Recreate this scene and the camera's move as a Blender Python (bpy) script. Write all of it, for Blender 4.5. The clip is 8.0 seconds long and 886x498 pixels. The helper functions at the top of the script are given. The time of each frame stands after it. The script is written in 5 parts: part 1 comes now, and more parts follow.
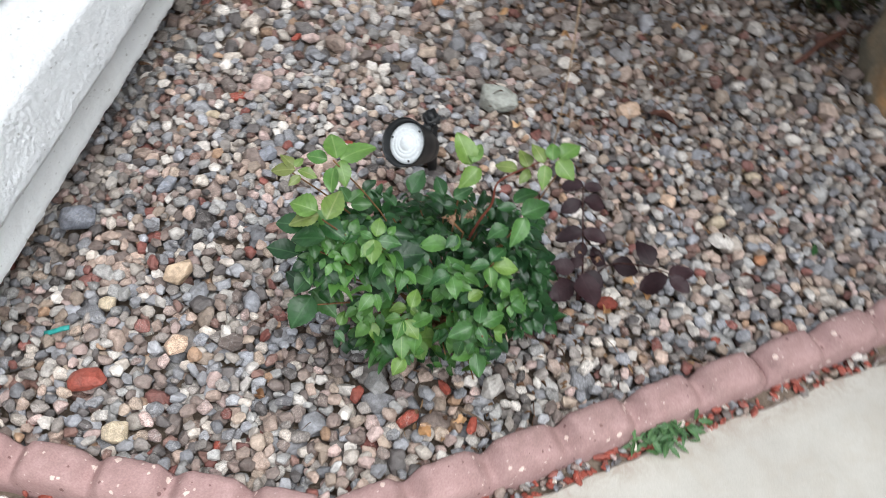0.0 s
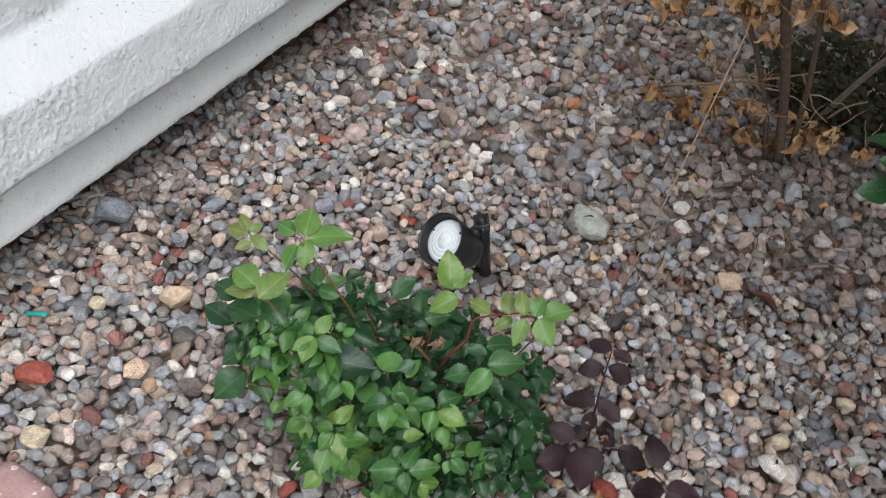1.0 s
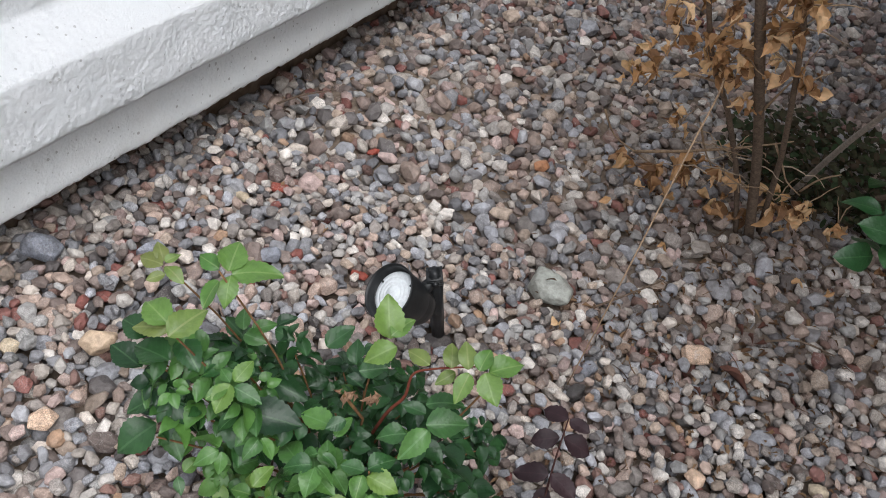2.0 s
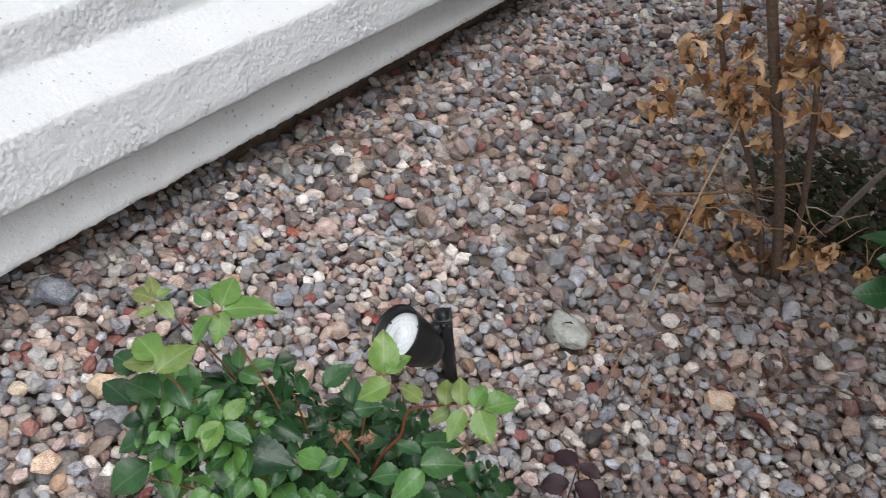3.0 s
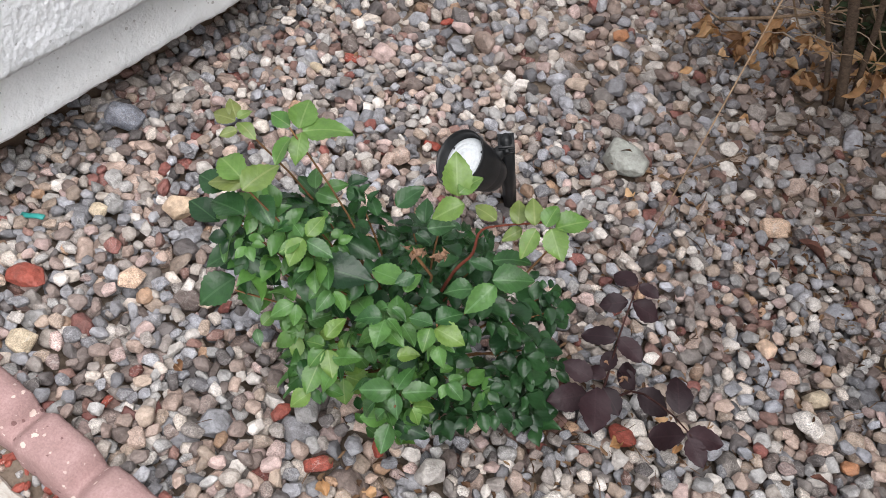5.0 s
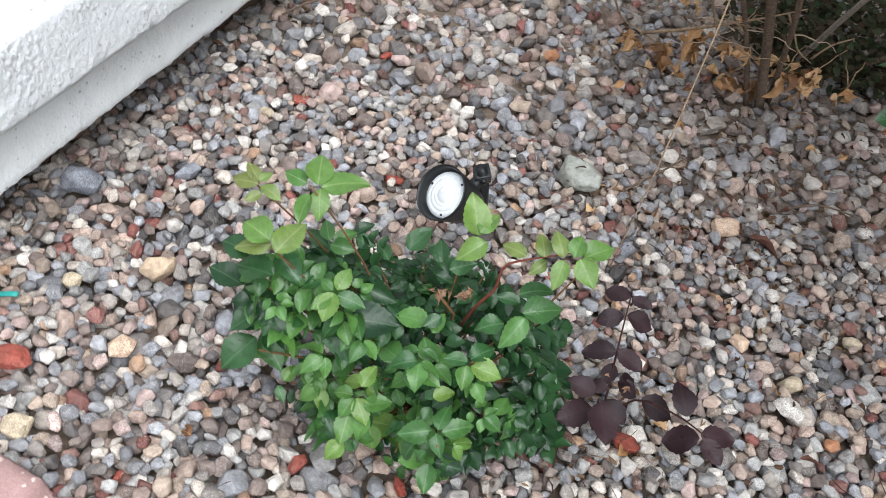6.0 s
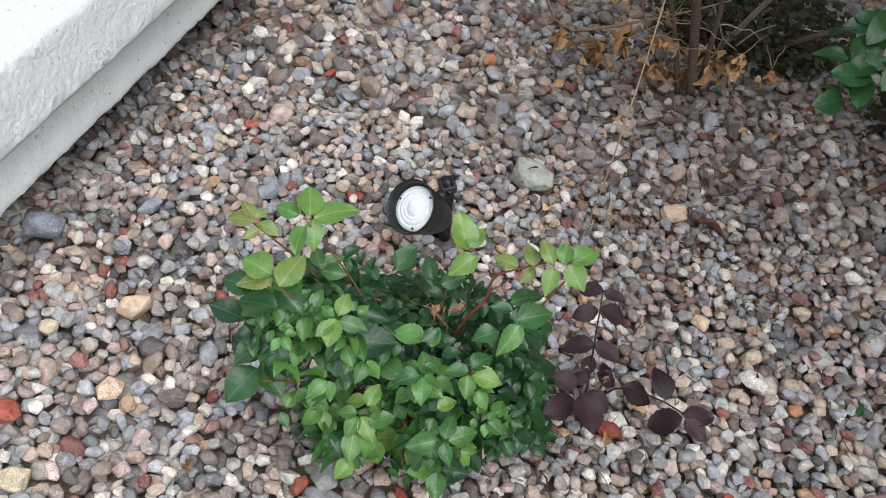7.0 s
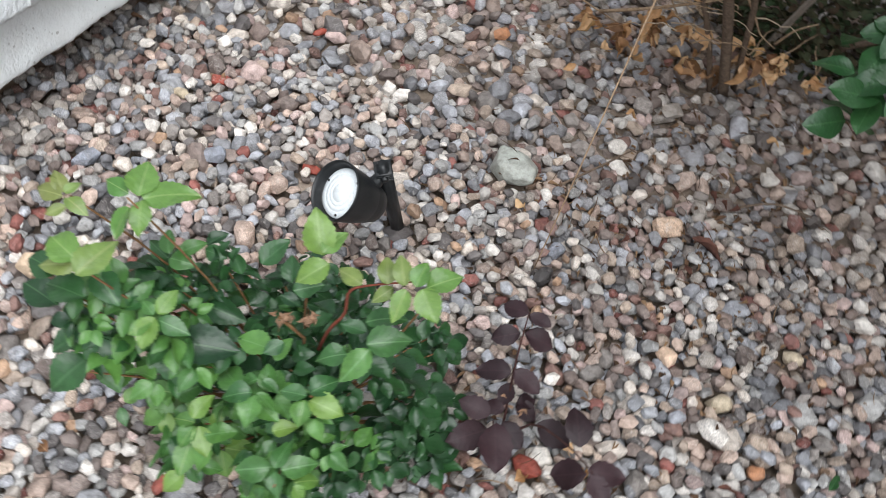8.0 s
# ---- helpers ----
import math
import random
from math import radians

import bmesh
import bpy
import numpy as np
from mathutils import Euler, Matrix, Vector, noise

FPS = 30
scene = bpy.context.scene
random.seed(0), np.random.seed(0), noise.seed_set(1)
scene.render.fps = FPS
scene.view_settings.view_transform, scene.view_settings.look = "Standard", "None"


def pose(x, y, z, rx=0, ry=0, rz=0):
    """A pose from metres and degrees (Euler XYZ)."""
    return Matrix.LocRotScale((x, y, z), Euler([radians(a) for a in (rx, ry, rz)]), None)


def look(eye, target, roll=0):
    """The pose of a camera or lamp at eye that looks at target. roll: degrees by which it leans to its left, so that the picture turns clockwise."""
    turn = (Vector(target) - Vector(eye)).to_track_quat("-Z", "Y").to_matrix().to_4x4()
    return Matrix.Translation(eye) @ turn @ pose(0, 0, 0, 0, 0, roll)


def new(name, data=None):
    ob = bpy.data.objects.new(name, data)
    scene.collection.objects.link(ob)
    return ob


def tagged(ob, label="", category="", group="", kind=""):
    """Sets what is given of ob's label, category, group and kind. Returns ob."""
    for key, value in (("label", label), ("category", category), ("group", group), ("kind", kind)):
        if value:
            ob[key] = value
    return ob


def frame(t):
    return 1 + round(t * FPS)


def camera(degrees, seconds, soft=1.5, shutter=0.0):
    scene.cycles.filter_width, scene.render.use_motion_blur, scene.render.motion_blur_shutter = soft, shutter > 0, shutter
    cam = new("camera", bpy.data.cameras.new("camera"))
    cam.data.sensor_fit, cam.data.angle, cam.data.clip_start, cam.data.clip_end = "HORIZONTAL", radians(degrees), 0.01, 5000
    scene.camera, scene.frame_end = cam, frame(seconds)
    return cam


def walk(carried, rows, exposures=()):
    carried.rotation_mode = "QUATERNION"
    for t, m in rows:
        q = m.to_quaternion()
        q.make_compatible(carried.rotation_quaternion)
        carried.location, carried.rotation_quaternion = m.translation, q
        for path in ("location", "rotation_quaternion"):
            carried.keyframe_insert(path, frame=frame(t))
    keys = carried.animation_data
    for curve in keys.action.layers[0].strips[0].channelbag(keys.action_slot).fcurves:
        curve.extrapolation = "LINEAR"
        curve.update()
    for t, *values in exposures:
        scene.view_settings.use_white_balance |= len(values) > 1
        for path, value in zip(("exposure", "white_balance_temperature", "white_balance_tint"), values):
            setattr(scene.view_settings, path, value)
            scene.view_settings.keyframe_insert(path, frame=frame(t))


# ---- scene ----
cam = camera(53.6, 8.0, soft=0.85, shutter=0.3)
PATH = [
    (0, (0.088, -0.012, 1.212), (0.121, 1.313, -0.286), 6.8),
    (0.5, (0.204, 0.105, 1.171), (-0.022, 1.437, -0.304), 12.0),
    (1, (0.298, 0.197, 1.169), (-0.084, 1.536, -0.267), 12.6),
    (1.5, (0.319, 0.227, 1.124), (-0.077, 1.631, -0.244), 15.0),
    (1.7, (0.310, 0.240, 1.104), (-0.060, 1.677, -0.237), 16.3),
    (2.8, (0.372, 0.277, 1.051), (-0.133, 1.781, -0.167), 12.7),
    (3, (0.365, 0.278, 1.06), (-0.162, 1.773, -0.16), 12.7),
    (3.5, (0.351, 0.272, 1.075), (-0.236, 1.657, -0.242), 11.0),
    (4, (0.346, 0.263, 1.06), (-0.179, 1.535, -0.391), 11.5),
    (4.5, (0.348, 0.255, 1.063), (-0.154, 1.494, -0.426), 11.2),
    (4.7, (0.351, 0.252, 1.062), (-0.13, 1.478, -0.443), 11.6),
    (5.8, (0.258, 0.198, 1.068), (-0.031, 1.531, -0.395), 14.7),
    (6, (0.216, 0.186, 1.077), (-0.025, 1.547, -0.368), 14.0),
    (6.5, (0.158, 0.149, 1.085), (0.019, 1.546, -0.339), 13.7),
    (7, (0.146, 0.154, 1.11), (0.065, 1.556, -0.314), 13.6),
    (7.5, (0.19, 0.202, 1.104), (0.112, 1.556, -0.366), 11.9),
    (8, (0.343, 0.355, 1.071), (0.089, 1.642, -0.439), 14.5),
]
EXPOSURES = [(0, 0.67, 6200, 8), (0.5, 0.45, 6200, 8), (1, 0.37, 6250, 9), (1.5, 0.39, 6250, 10), (3, 0.48, 6300, 11), (3.5, 0.46, 6300, 11), (4, 0.47, 6400, 12), (4.5, 0.52, 6500, 14), (6, 0.84, 6150, 8), (6.5, 0.82, 6200, 8), (7, 0.63, 6200, 8), (7.5, 0.63, 6250, 9), (8, 0.84, 6200, 8)]
walk(cam, [(t, look(eye, target, roll)) for t, eye, target, roll in PATH], EXPOSURES)


# ---- world, light, exposure ----
world = bpy.data.worlds.new("sky")
scene.world = world
world.use_nodes = True
wn = world.node_tree.nodes
sky = wn.new("ShaderNodeTexSky")
sky.sky_type = 'NISHITA'
sky.sun_disc = False
sky.sun_elevation = radians(66)
sky.sun_rotation = radians(140)
sky.air_density, sky.dust_density, sky.ozone_density = 1.0, 3.0, 1.0
wn["Background"].inputs["Strength"].default_value = 0.15
veil = wn.new("ShaderNodeHueSaturation")   # a pale, hazy sky
veil.inputs["Saturation"].default_value = 0.26
world.node_tree.links.new(sky.outputs[0], veil.inputs["Color"])
world.node_tree.links.new(veil.outputs[0], wn["Background"].inputs["Color"])
sun = new("sun", bpy.data.lights.new("sun", 'SUN'))
sun.data.energy, sun.data.angle, sun.data.color = 1.95, radians(64), (1.0, 0.985, 0.965)
sun.matrix_world = look((1.06, -1.26, 3.7), (0, 0, 0))

# ---- materials ----


class Mat:
    """A small helper round a node material with one Principled shader."""

    def __init__(self, name):
        self.m = bpy.data.materials.new(name)
        self.m.use_nodes = True
        self.t = self.m.node_tree
        self.b = self.t.nodes["Principled BSDF"]
        self.pos = None

    def n(self, kind):
        return self.t.nodes.new("ShaderNode" + kind)

    def link(self, a, b):
        self.t.links.new(a, b)

    def place(self, space="Object"):
        if space == "World":
            return self.n("NewGeometry").outputs["Position"]
        return self.n("TexCoord").outputs[space]

    def noise(self, scale, detail=4.0, rough=0.6, at=None, dist=0.0):
        k = self.n("TexNoise")
        k.inputs["Scale"].default_value, k.inputs["Detail"].default_value = scale, detail
        k.inputs["Roughness"].default_value, k.inputs["Distortion"].default_value = rough, dist
        if at is not None:
            self.link(at, k.inputs["Vector"])
        return k.outputs["Fac"]

    def ramp(self, fac, stops, mode='LINEAR'):
        r = self.n("ValToRGB")
        r.color_ramp.interpolation = mode
        e = r.color_ramp.elements
        while len(e) < len(stops):
            e.new(0.5)
        for el, (p, c) in zip(e, stops):
            el.position = p
            el.color = (*c, 1) if len(c) == 3 else c
        self.link(fac, r.inputs["Fac"])
        return r.outputs["Color"]

    def mix(self, a, b, fac, blend='MIX'):
        x = self.n("Mix")
        x.data_type, x.blend_type = 'RGBA', blend
        for socket, value in ((x.inputs[0], fac), (x.inputs[6], a), (x.inputs[7], b)):
            if isinstance(value, (int, float)):
                socket.default_value = value
            elif isinstance(value, tuple):
                socket.default_value = (*value, 1)
            else:
                self.link(value, socket)
        return x.outputs[2]

    def math(self, op, a, b=0.0, clamp=False):
        x = self.n("Math")
        x.operation, x.use_clamp = op, clamp
        for socket, value in ((x.inputs[0], a), (x.inputs[1], b)):
            if isinstance(value, (int, float)):
                socket.default_value = value
            else:
                self.link(value, socket)
        return x.outputs[0]

    def bump(self, height, strength=0.5, distance=0.002, after=None):
        k = self.n("Bump")
        k.inputs["Strength"].default_value, k.inputs["Distance"].default_value = strength, distance
        self.link(height, k.inputs["Height"])
        if after is not None:
            self.link(after, k.inputs["Normal"])
        return k.outputs["Normal"]

    def done(self, color=None, rough=0.7, normal=None, spec=0.4, metal=0.0):
        if color is not None:
            if isinstance(color, tuple):
                self.b.inputs["Base Color"].default_value = (*color, 1)
            else:
                self.link(color, self.b.inputs["Base Color"])
        if isinstance(rough, (int, float)):
            self.b.inputs["Roughness"].default_value = rough
        else:
            self.link(rough, self.b.inputs["Roughness"])
        self.b.inputs["Specular IOR Level"].default_value = spec
        self.b.inputs["Metallic"].default_value = metal
        if normal is not None:
            self.link(normal, self.b.inputs["Normal"])
        return self.m


PALETTE = [
    (0.00, (0.215, 0.22, 0.24)), (0.085, (0.375, 0.375, 0.375)), (0.17, (0.25, 0.195, 0.175)), (0.235, (0.53, 0.48, 0.435)),
    (0.325, (0.12, 0.11, 0.11)), (0.385, (0.44, 0.34, 0.29)), (0.475, (0.325, 0.335, 0.365)), (0.57, (0.21, 0.17, 0.155)),
    (0.64, (0.285, 0.26, 0.245)), (0.71, (0.62, 0.59, 0.56)), (0.785, (0.41, 0.33, 0.27)), (0.83, (0.225, 0.135, 0.115)),
    (0.865, (0.47, 0.36, 0.34)), (0.918, (0.37, 0.245, 0.165)), (0.935, (0.21, 0.08, 0.068)), (0.96, (0.375, 0.39, 0.435)),
]


def stone_material(name, source, fixed=None):
    """River stone. source: 'island' for joined stones, 'object' for single ones; fixed: one colour for a landmark."""
    k = Mat(name)
    at = k.place("World")
    if source == 'island':
        rnd = k.n("NewGeometry").outputs["Random Per Island"]
    else:
        rnd = k.n("ObjectInfo").outputs["Random"]
    base = fixed if fixed else k.ramp(rnd, PALETTE, 'CONSTANT')
    second = k.math('FRACT', k.math('MULTIPLY', rnd, 37.7))
    third = k.math('FRACT', k.math('MULTIPLY', rnd, 91.3))
    shade = k.ramp(second, [(0.0, (0.62, 0.62, 0.62)), (1.0, (1.26, 1.25, 1.235))])
    col = k.mix(base, shade, 1.0 if not fixed else 0.3, 'MULTIPLY')
    # mottling, speckle and pale veins
    mott = k.ramp(k.noise(70, 4, 0.62, at), [(0.3, (0.58, 0.555, 0.53)), (0.7, (1.31, 1.295, 1.27))])
    col = k.mix(col, mott, 0.9, 'MULTIPLY')
    speck = k.ramp(k.noise(520, 3, 0.7, at), [(0.38, (0.35, 0.34, 0.34)), (0.52, (1.0, 1.0, 1.0)), (0.66, (1.6, 1.58, 1.55))])
    col = k.mix(col, speck, k.math('ADD', k.math('MULTIPLY', k.math('MULTIPLY', third, third), 0.55), 0.16), 'MULTIPLY')
    vein = k.ramp(k.noise(38, 2, 0.5, at, 1.5), [(0.485, (0, 0, 0)), (0.5, (1, 1, 1)), (0.515, (0, 0, 0))])
    col = k.mix(col, (0.62, 0.59, 0.55), k.math('MULTIPLY', vein, k.math('MULTIPLY', k.math('GREATER_THAN', third, 0.62), 0.35)))
    dust = k.ramp(k.noise(9, 3, 0.6, at), [(0.42, (0, 0, 0)), (0.75, (1, 1, 1))])
    col = k.mix(col, (0.38, 0.335, 0.31), k.math('MULTIPLY', dust, 0.16))
    # brown tint, stronger towards the shrub
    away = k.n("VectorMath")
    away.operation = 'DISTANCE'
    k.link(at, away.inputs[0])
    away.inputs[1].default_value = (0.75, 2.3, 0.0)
    brown_tint = k.math('SUBTRACT', 1.46, k.math('ADD', away.outputs["Value"], k.math('MULTIPLY', k.noise(5, 4, 0.65, at), 0.7)), True)
    col = k.mix(col, (0.215, 0.158, 0.12), k.math('MULTIPLY', brown_tint, 0.36))
    nor = k.bump(k.noise(420, 4, 0.65, at), 0.5, 0.0016)
    nor = k.bump(k.noise(110, 4, 0.6, at), 0.8, 0.0055, nor)
    rough = k.math('ADD', k.math('MULTIPLY', third, 0.3), 0.38)
    return k.done(col, rough, nor, 0.35)


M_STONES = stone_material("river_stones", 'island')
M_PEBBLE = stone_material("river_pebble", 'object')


def make_soil():
    k = Mat("soil")
    at = k.place("World")
    col = k.ramp(k.noise(60, 6, 0.7, at), [(0.3, (0.11, 0.085, 0.065)), (0.7, (0.26, 0.205, 0.16))])
    return k.done(col, 0.95, k.bump(k.noise(150, 5, 0.7, at), 0.8, 0.006), 0.1)


def make_far_ground():
    k = Mat("open_ground")
    at = k.place("World")
    v = k.n("TexVoronoi")
    v.inputs["Scale"].default_value = 34
    k.link(at, v.inputs["Vector"])
    stones = k.ramp(k.math('FRACT', k.math('MULTIPLY', v.outputs["Color"], 3.1)), PALETTE, 'CONSTANT')
    gaps = k.ramp(v.outputs["Distance"], [(0.45, (1, 1, 1)), (0.8, (0.25, 0.22, 0.2))])
    col = k.mix(stones, gaps, 1.0, 'MULTIPLY')
    col = k.mix(col, (0.2, 0.16, 0.13), 0.45)
    return k.done(col, 0.9, k.bump(v.outputs["Distance"], 0.8, -0.01), 0.2)


def pitted(k, at, col, scale, depth):
    """Scattered dark pits and grains of dirt."""
    v = k.n("TexVoronoi")
    v.inputs["Scale"].default_value = scale
    k.link(at, v.inputs["Vector"])
    pick = k.math('FRACT', k.math('MULTIPLY', v.outputs["Color"], 9.7))
    near = k.math('LESS_THAN', k.math('ADD', v.outputs["Distance"], k.math('MULTIPLY', k.noise(300, 3, 0.6, at), 0.2)), k.math('MULTIPLY', pick, 0.31))
    return k.mix(col, (0.13, 0.11, 0.085), k.math('MULTIPLY', k.math('MULTIPLY', near, k.math('GREATER_THAN', pick, 0.72)), depth))


def make_stucco():
    k = Mat("white_stucco")
    at = k.place("World")
    big = k.noise(6, 4, 0.6, at)
    col = k.ramp(big, [(0.3, (0.80, 0.825, 0.84)), (0.7, (0.86, 0.875, 0.885))])
    dirt = k.ramp(k.noise(160, 5, 0.75, at), [(0.58, (0, 0, 0)), (0.75, (1, 1, 1))])
    col = k.mix(col, (0.42, 0.41, 0.38), k.math('MULTIPLY', dirt, 0.28))
    col = pitted(k, at, col, 85, 0.35)
    nor = k.bump(k.noise(300, 5, 0.8, at), 1.0, 0.0045)
    return k.done(col, 0.95, nor, 0.05)


def make_plinth():
    k = Mat("painted_concrete")
    at = k.place("World")
    col = k.ramp(k.noise(9, 5, 0.65, at), [(0.3, (0.82, 0.85, 0.86)), (0.7, (0.87, 0.89, 0.89))])
    specks = k.ramp(k.noise(210, 4, 0.8, at), [(0.67, (0, 0, 0)), (0.76, (1, 1, 1))])
    col = k.mix(col, (0.22, 0.20, 0.17), k.math('MULTIPLY', specks, 0.35))
    col = pitted(k, at, col, 60, 0.45)
    col = pitted(k, at, col, 110, 0.3)
    stain = k.ramp(k.noise(14, 5, 0.7, at), [(0.5, (0, 0, 0)), (0.75, (1, 1, 1))])
    col = k.mix(col, (0.5, 0.48, 0.43), k.math('MULTIPLY', stain, 0.12))
    nor = k.bump(k.noise(120, 5, 0.6, at), 0.6, 0.004)
    return k.done(col, 0.9, nor, 0.15)


def make_footing():
    k = Mat("stained_concrete")
    at = k.place("World")
    col = k.ramp(k.noise(22, 6, 0.7, at), [(0.3, (0.10, 0.065, 0.045)), (0.7, (0.26, 0.19, 0.14))])
    return k.done(col, 0.95, k.bump(k.noise(140, 5, 0.7, at), 0.6, 0.004), 0.1)


def make_edging():
    k = Mat("red_concrete")
    at = k.place("World")
    col = k.ramp(k.noise(28, 6, 0.65, at), [(0.25, (0.305, 0.190, 0.180)), (0.75, (0.415, 0.275, 0.262))])
    fine = k.ramp(k.noise(330, 4, 0.75, at), [(0.35, (0.82, 0.8, 0.8)), (0.65, (1.12, 1.12, 1.12))])
    col = k.mix(col, fine, 0.9, 'MULTIPLY')
    v = k.n("TexVoronoi")
    v.inputs["Scale"].default_value = 52
    k.link(at, v.inputs["Vector"])
    wob = k.math('ADD', v.outputs["Distance"], k.math('MULTIPLY', k.noise(260, 3, 0.6, at), 0.34))
    pick = k.math('FRACT', k.math('MULTIPLY', v.outputs["Color"], 7.3))
    small = k.math('LESS_THAN', wob, k.math('MULTIPLY', pick, 0.43))
    chips = k.math('MULTIPLY', small, k.math('GREATER_THAN', pick, 0.58))
    col = k.mix(col, (0.66, 0.52, 0.46), chips)
    v3 = k.n("TexVoronoi")
    v3.inputs["Scale"].default_value = 105
    k.link(k.mix(at, (0.91, 0.53, 0.17), 1.0, 'ADD'), v3.inputs["Vector"])
    pick3 = k.math('FRACT', k.math('MULTIPLY', v3.outputs["Color"], 6.1))
    flecks = k.math('MULTIPLY', k.math('LESS_THAN', k.math('ADD', v3.outputs["Distance"], k.math('MULTIPLY', k.noise(420, 3, 0.6, at), 0.3)), k.math('MULTIPLY', pick3, 0.37)), k.math('GREATER_THAN', pick3, 0.70))
    col = k.mix(col, (0.60, 0.47, 0.42), k.math('MULTIPLY', flecks, 0.8))
    v2 = k.n("TexVoronoi")
    v2.inputs["Scale"].default_value = 66
    k.link(k.mix(at, (0.37, 0.11, 0.23), 1.0, 'ADD'), v2.inputs["Vector"])
    pick2 = k.math('FRACT', k.math('MULTIPLY', v2.outputs["Color"], 5.9))
    wob2 = k.math('ADD', v2.outputs["Distance"], k.math('MULTIPLY', k.noise(300, 3, 0.6, at), 0.3))
    pits = k.math('MULTIPLY', k.math('LESS_THAN', wob2, k.math('MULTIPLY', pick2, 0.36)), k.math('GREATER_THAN', pick2, 0.62))
    grime = k.ramp(k.noise(16, 6, 0.7, at, 0.5), [(0.48, (0, 0, 0)), (0.72, (1, 1, 1))])
    col = k.mix(col, (0.20, 0.135, 0.12), k.math('MULTIPLY', grime, 0.45))
    col = k.mix(col, (0.16, 0.085, 0.08), k.math('MULTIPLY', pits, 0.85))
    nor = k.bump(k.noise(260, 5, 0.7, at), 0.45, 0.002)
    nor = k.bump(pits, 0.9, -0.003, nor)
    return k.done(col, 0.86, nor, 0.25)


def make_walkway():
    k = Mat("pale_concrete")
    at = k.place("World")
    col = k.ramp(k.noise(7, 6, 0.6, at), [(0.3, (0.42, 0.395, 0.355)), (0.7, (0.51, 0.49, 0.445))])
    grit = k.ramp(k.noise(620, 3, 0.8, at), [(0.32, (0.75, 0.74, 0.72)), (0.6, (1.08, 1.08, 1.08))])
    col = k.mix(col, grit, 0.5, 'MULTIPLY')
    spots = k.ramp(k.noise(75, 3, 0.8, at), [(0.72, (0, 0, 0)), (0.8, (1, 1, 1))])
    col = k.mix(col, (0.30, 0.25, 0.2), k.math('MULTIPLY', spots, 0.5))
    cloud = k.ramp(k.noise(17, 6, 0.7, at, 0.6), [(0.45, (0, 0, 0)), (0.72, (1, 1, 1))])
    col = k.mix(col, (0.40, 0.345, 0.28), k.math('MULTIPLY', cloud, 0.42))
    # soil washed over the edge beside the bed
    out = k.n("VectorMath")
    out.operation = 'DOT_PRODUCT'
    k.link(at, out.inputs[0])
    out.inputs[1].default_value = (0.458, -0.889, 0.0)
    rim = k.math('SUBTRACT', 1.0, k.math('DIVIDE', k.math('ADD', out.outputs["Value"], 0.402), 0.055), True)
    wash = k.math('MULTIPLY', rim, k.ramp(k.noise(30, 6, 0.75, at, 0.8), [(0.38, (0, 0, 0)), (0.62, (1, 1, 1))]))
    col = k.mix(col, (0.27, 0.20, 0.15), k.math('MULTIPLY', wash, 0.75))
    return k.done(col, 0.85, k.bump(k.noise(350, 5, 0.7, at), 0.3, 0.0012), 0.25)


def make_leaf(name, low, high, back, gloss=0.36, wear=0.0, middle=None):
    """Leaf: colour varies from leaf to leaf; pale midrib and side veins in the leaf's own axes (x across, y along)."""
    k = Mat(name)
    at = k.place("Object")
    rnd = k.n("ObjectInfo").outputs["Random"]
    sep = k.n("SeparateXYZ")
    k.link(at, sep.inputs[0])
    rnd = k.math('FRACT', k.math('ADD', rnd, k.n("NewGeometry").outputs["Random Per Island"]))
    col = k.ramp(rnd, [(0.0, low), (0.55, middle or tuple((a + b) / 2 for a, b in zip(low, high))), (1.0, high)])
    blot = k.ramp(k.noise(90, 4, 0.6, k.place("World")), [(0.3, (0.72, 0.74, 0.7)), (0.7, (1.2, 1.18, 1.15))])
    col = k.mix(col, blot, 0.8, 'MULTIPLY')
    side = k.math('ABSOLUTE', sep.outputs[0])
    rib = k.math('LESS_THAN', side, 0.0007)
    wave = k.math('SINE', k.math('MULTIPLY', k.math('SUBTRACT', sep.outputs[1], k.math('MULTIPLY', side, 0.8)), 1000.0))
    veins = k.math('MULTIPLY', k.math('GREATER_THAN', wave, 0.9), 0.05)
    col = k.mix(col, back, k.math('MAXIMUM', k.math('MULTIPLY', rib, 0.34), veins))
    if wear:
        brown = k.ramp(k.noise(60, 4, 0.7, k.place("World")), [(0.6, (0, 0, 0)), (0.72, (1, 1, 1))])
        col = k.mix(col, (0.22, 0.11, 0.05), k.math('MULTIPLY', brown, wear))
    nor = k.bump(k.noise(160, 3, 0.6, k.place("World")), 0.45, 0.0016, k.bump(wave, 0.12, 0.0004))
    k.done(col, gloss, nor, 0.5)
    thin = k.n("BsdfTranslucent")
    k.link(k.mix(col, (1.0, 1.0, 0.55), 1.0, 'MULTIPLY'), thin.inputs["Color"])
    both = k.n("MixShader")
    both.inputs[0].default_value = 0.26
    k.link(k.b.outputs[0], both.inputs[1])
    k.link(thin.outputs[0], both.inputs[2])
    k.link(both.outputs[0], k.t.nodes["Material Output"].inputs["Surface"])
    return k.m


def make_bark(name, dark, pale, scale=120):
    k = Mat(name)
    at = k.place("World")
    col = k.ramp(k.noise(scale, 5, 0.7, at, 0.8), [(0.3, dark), (0.7, pale)])
    return k.done(col, 0.85, k.bump(k.noise(scale * 2, 4, 0.7, at), 0.6, 0.0015), 0.2)


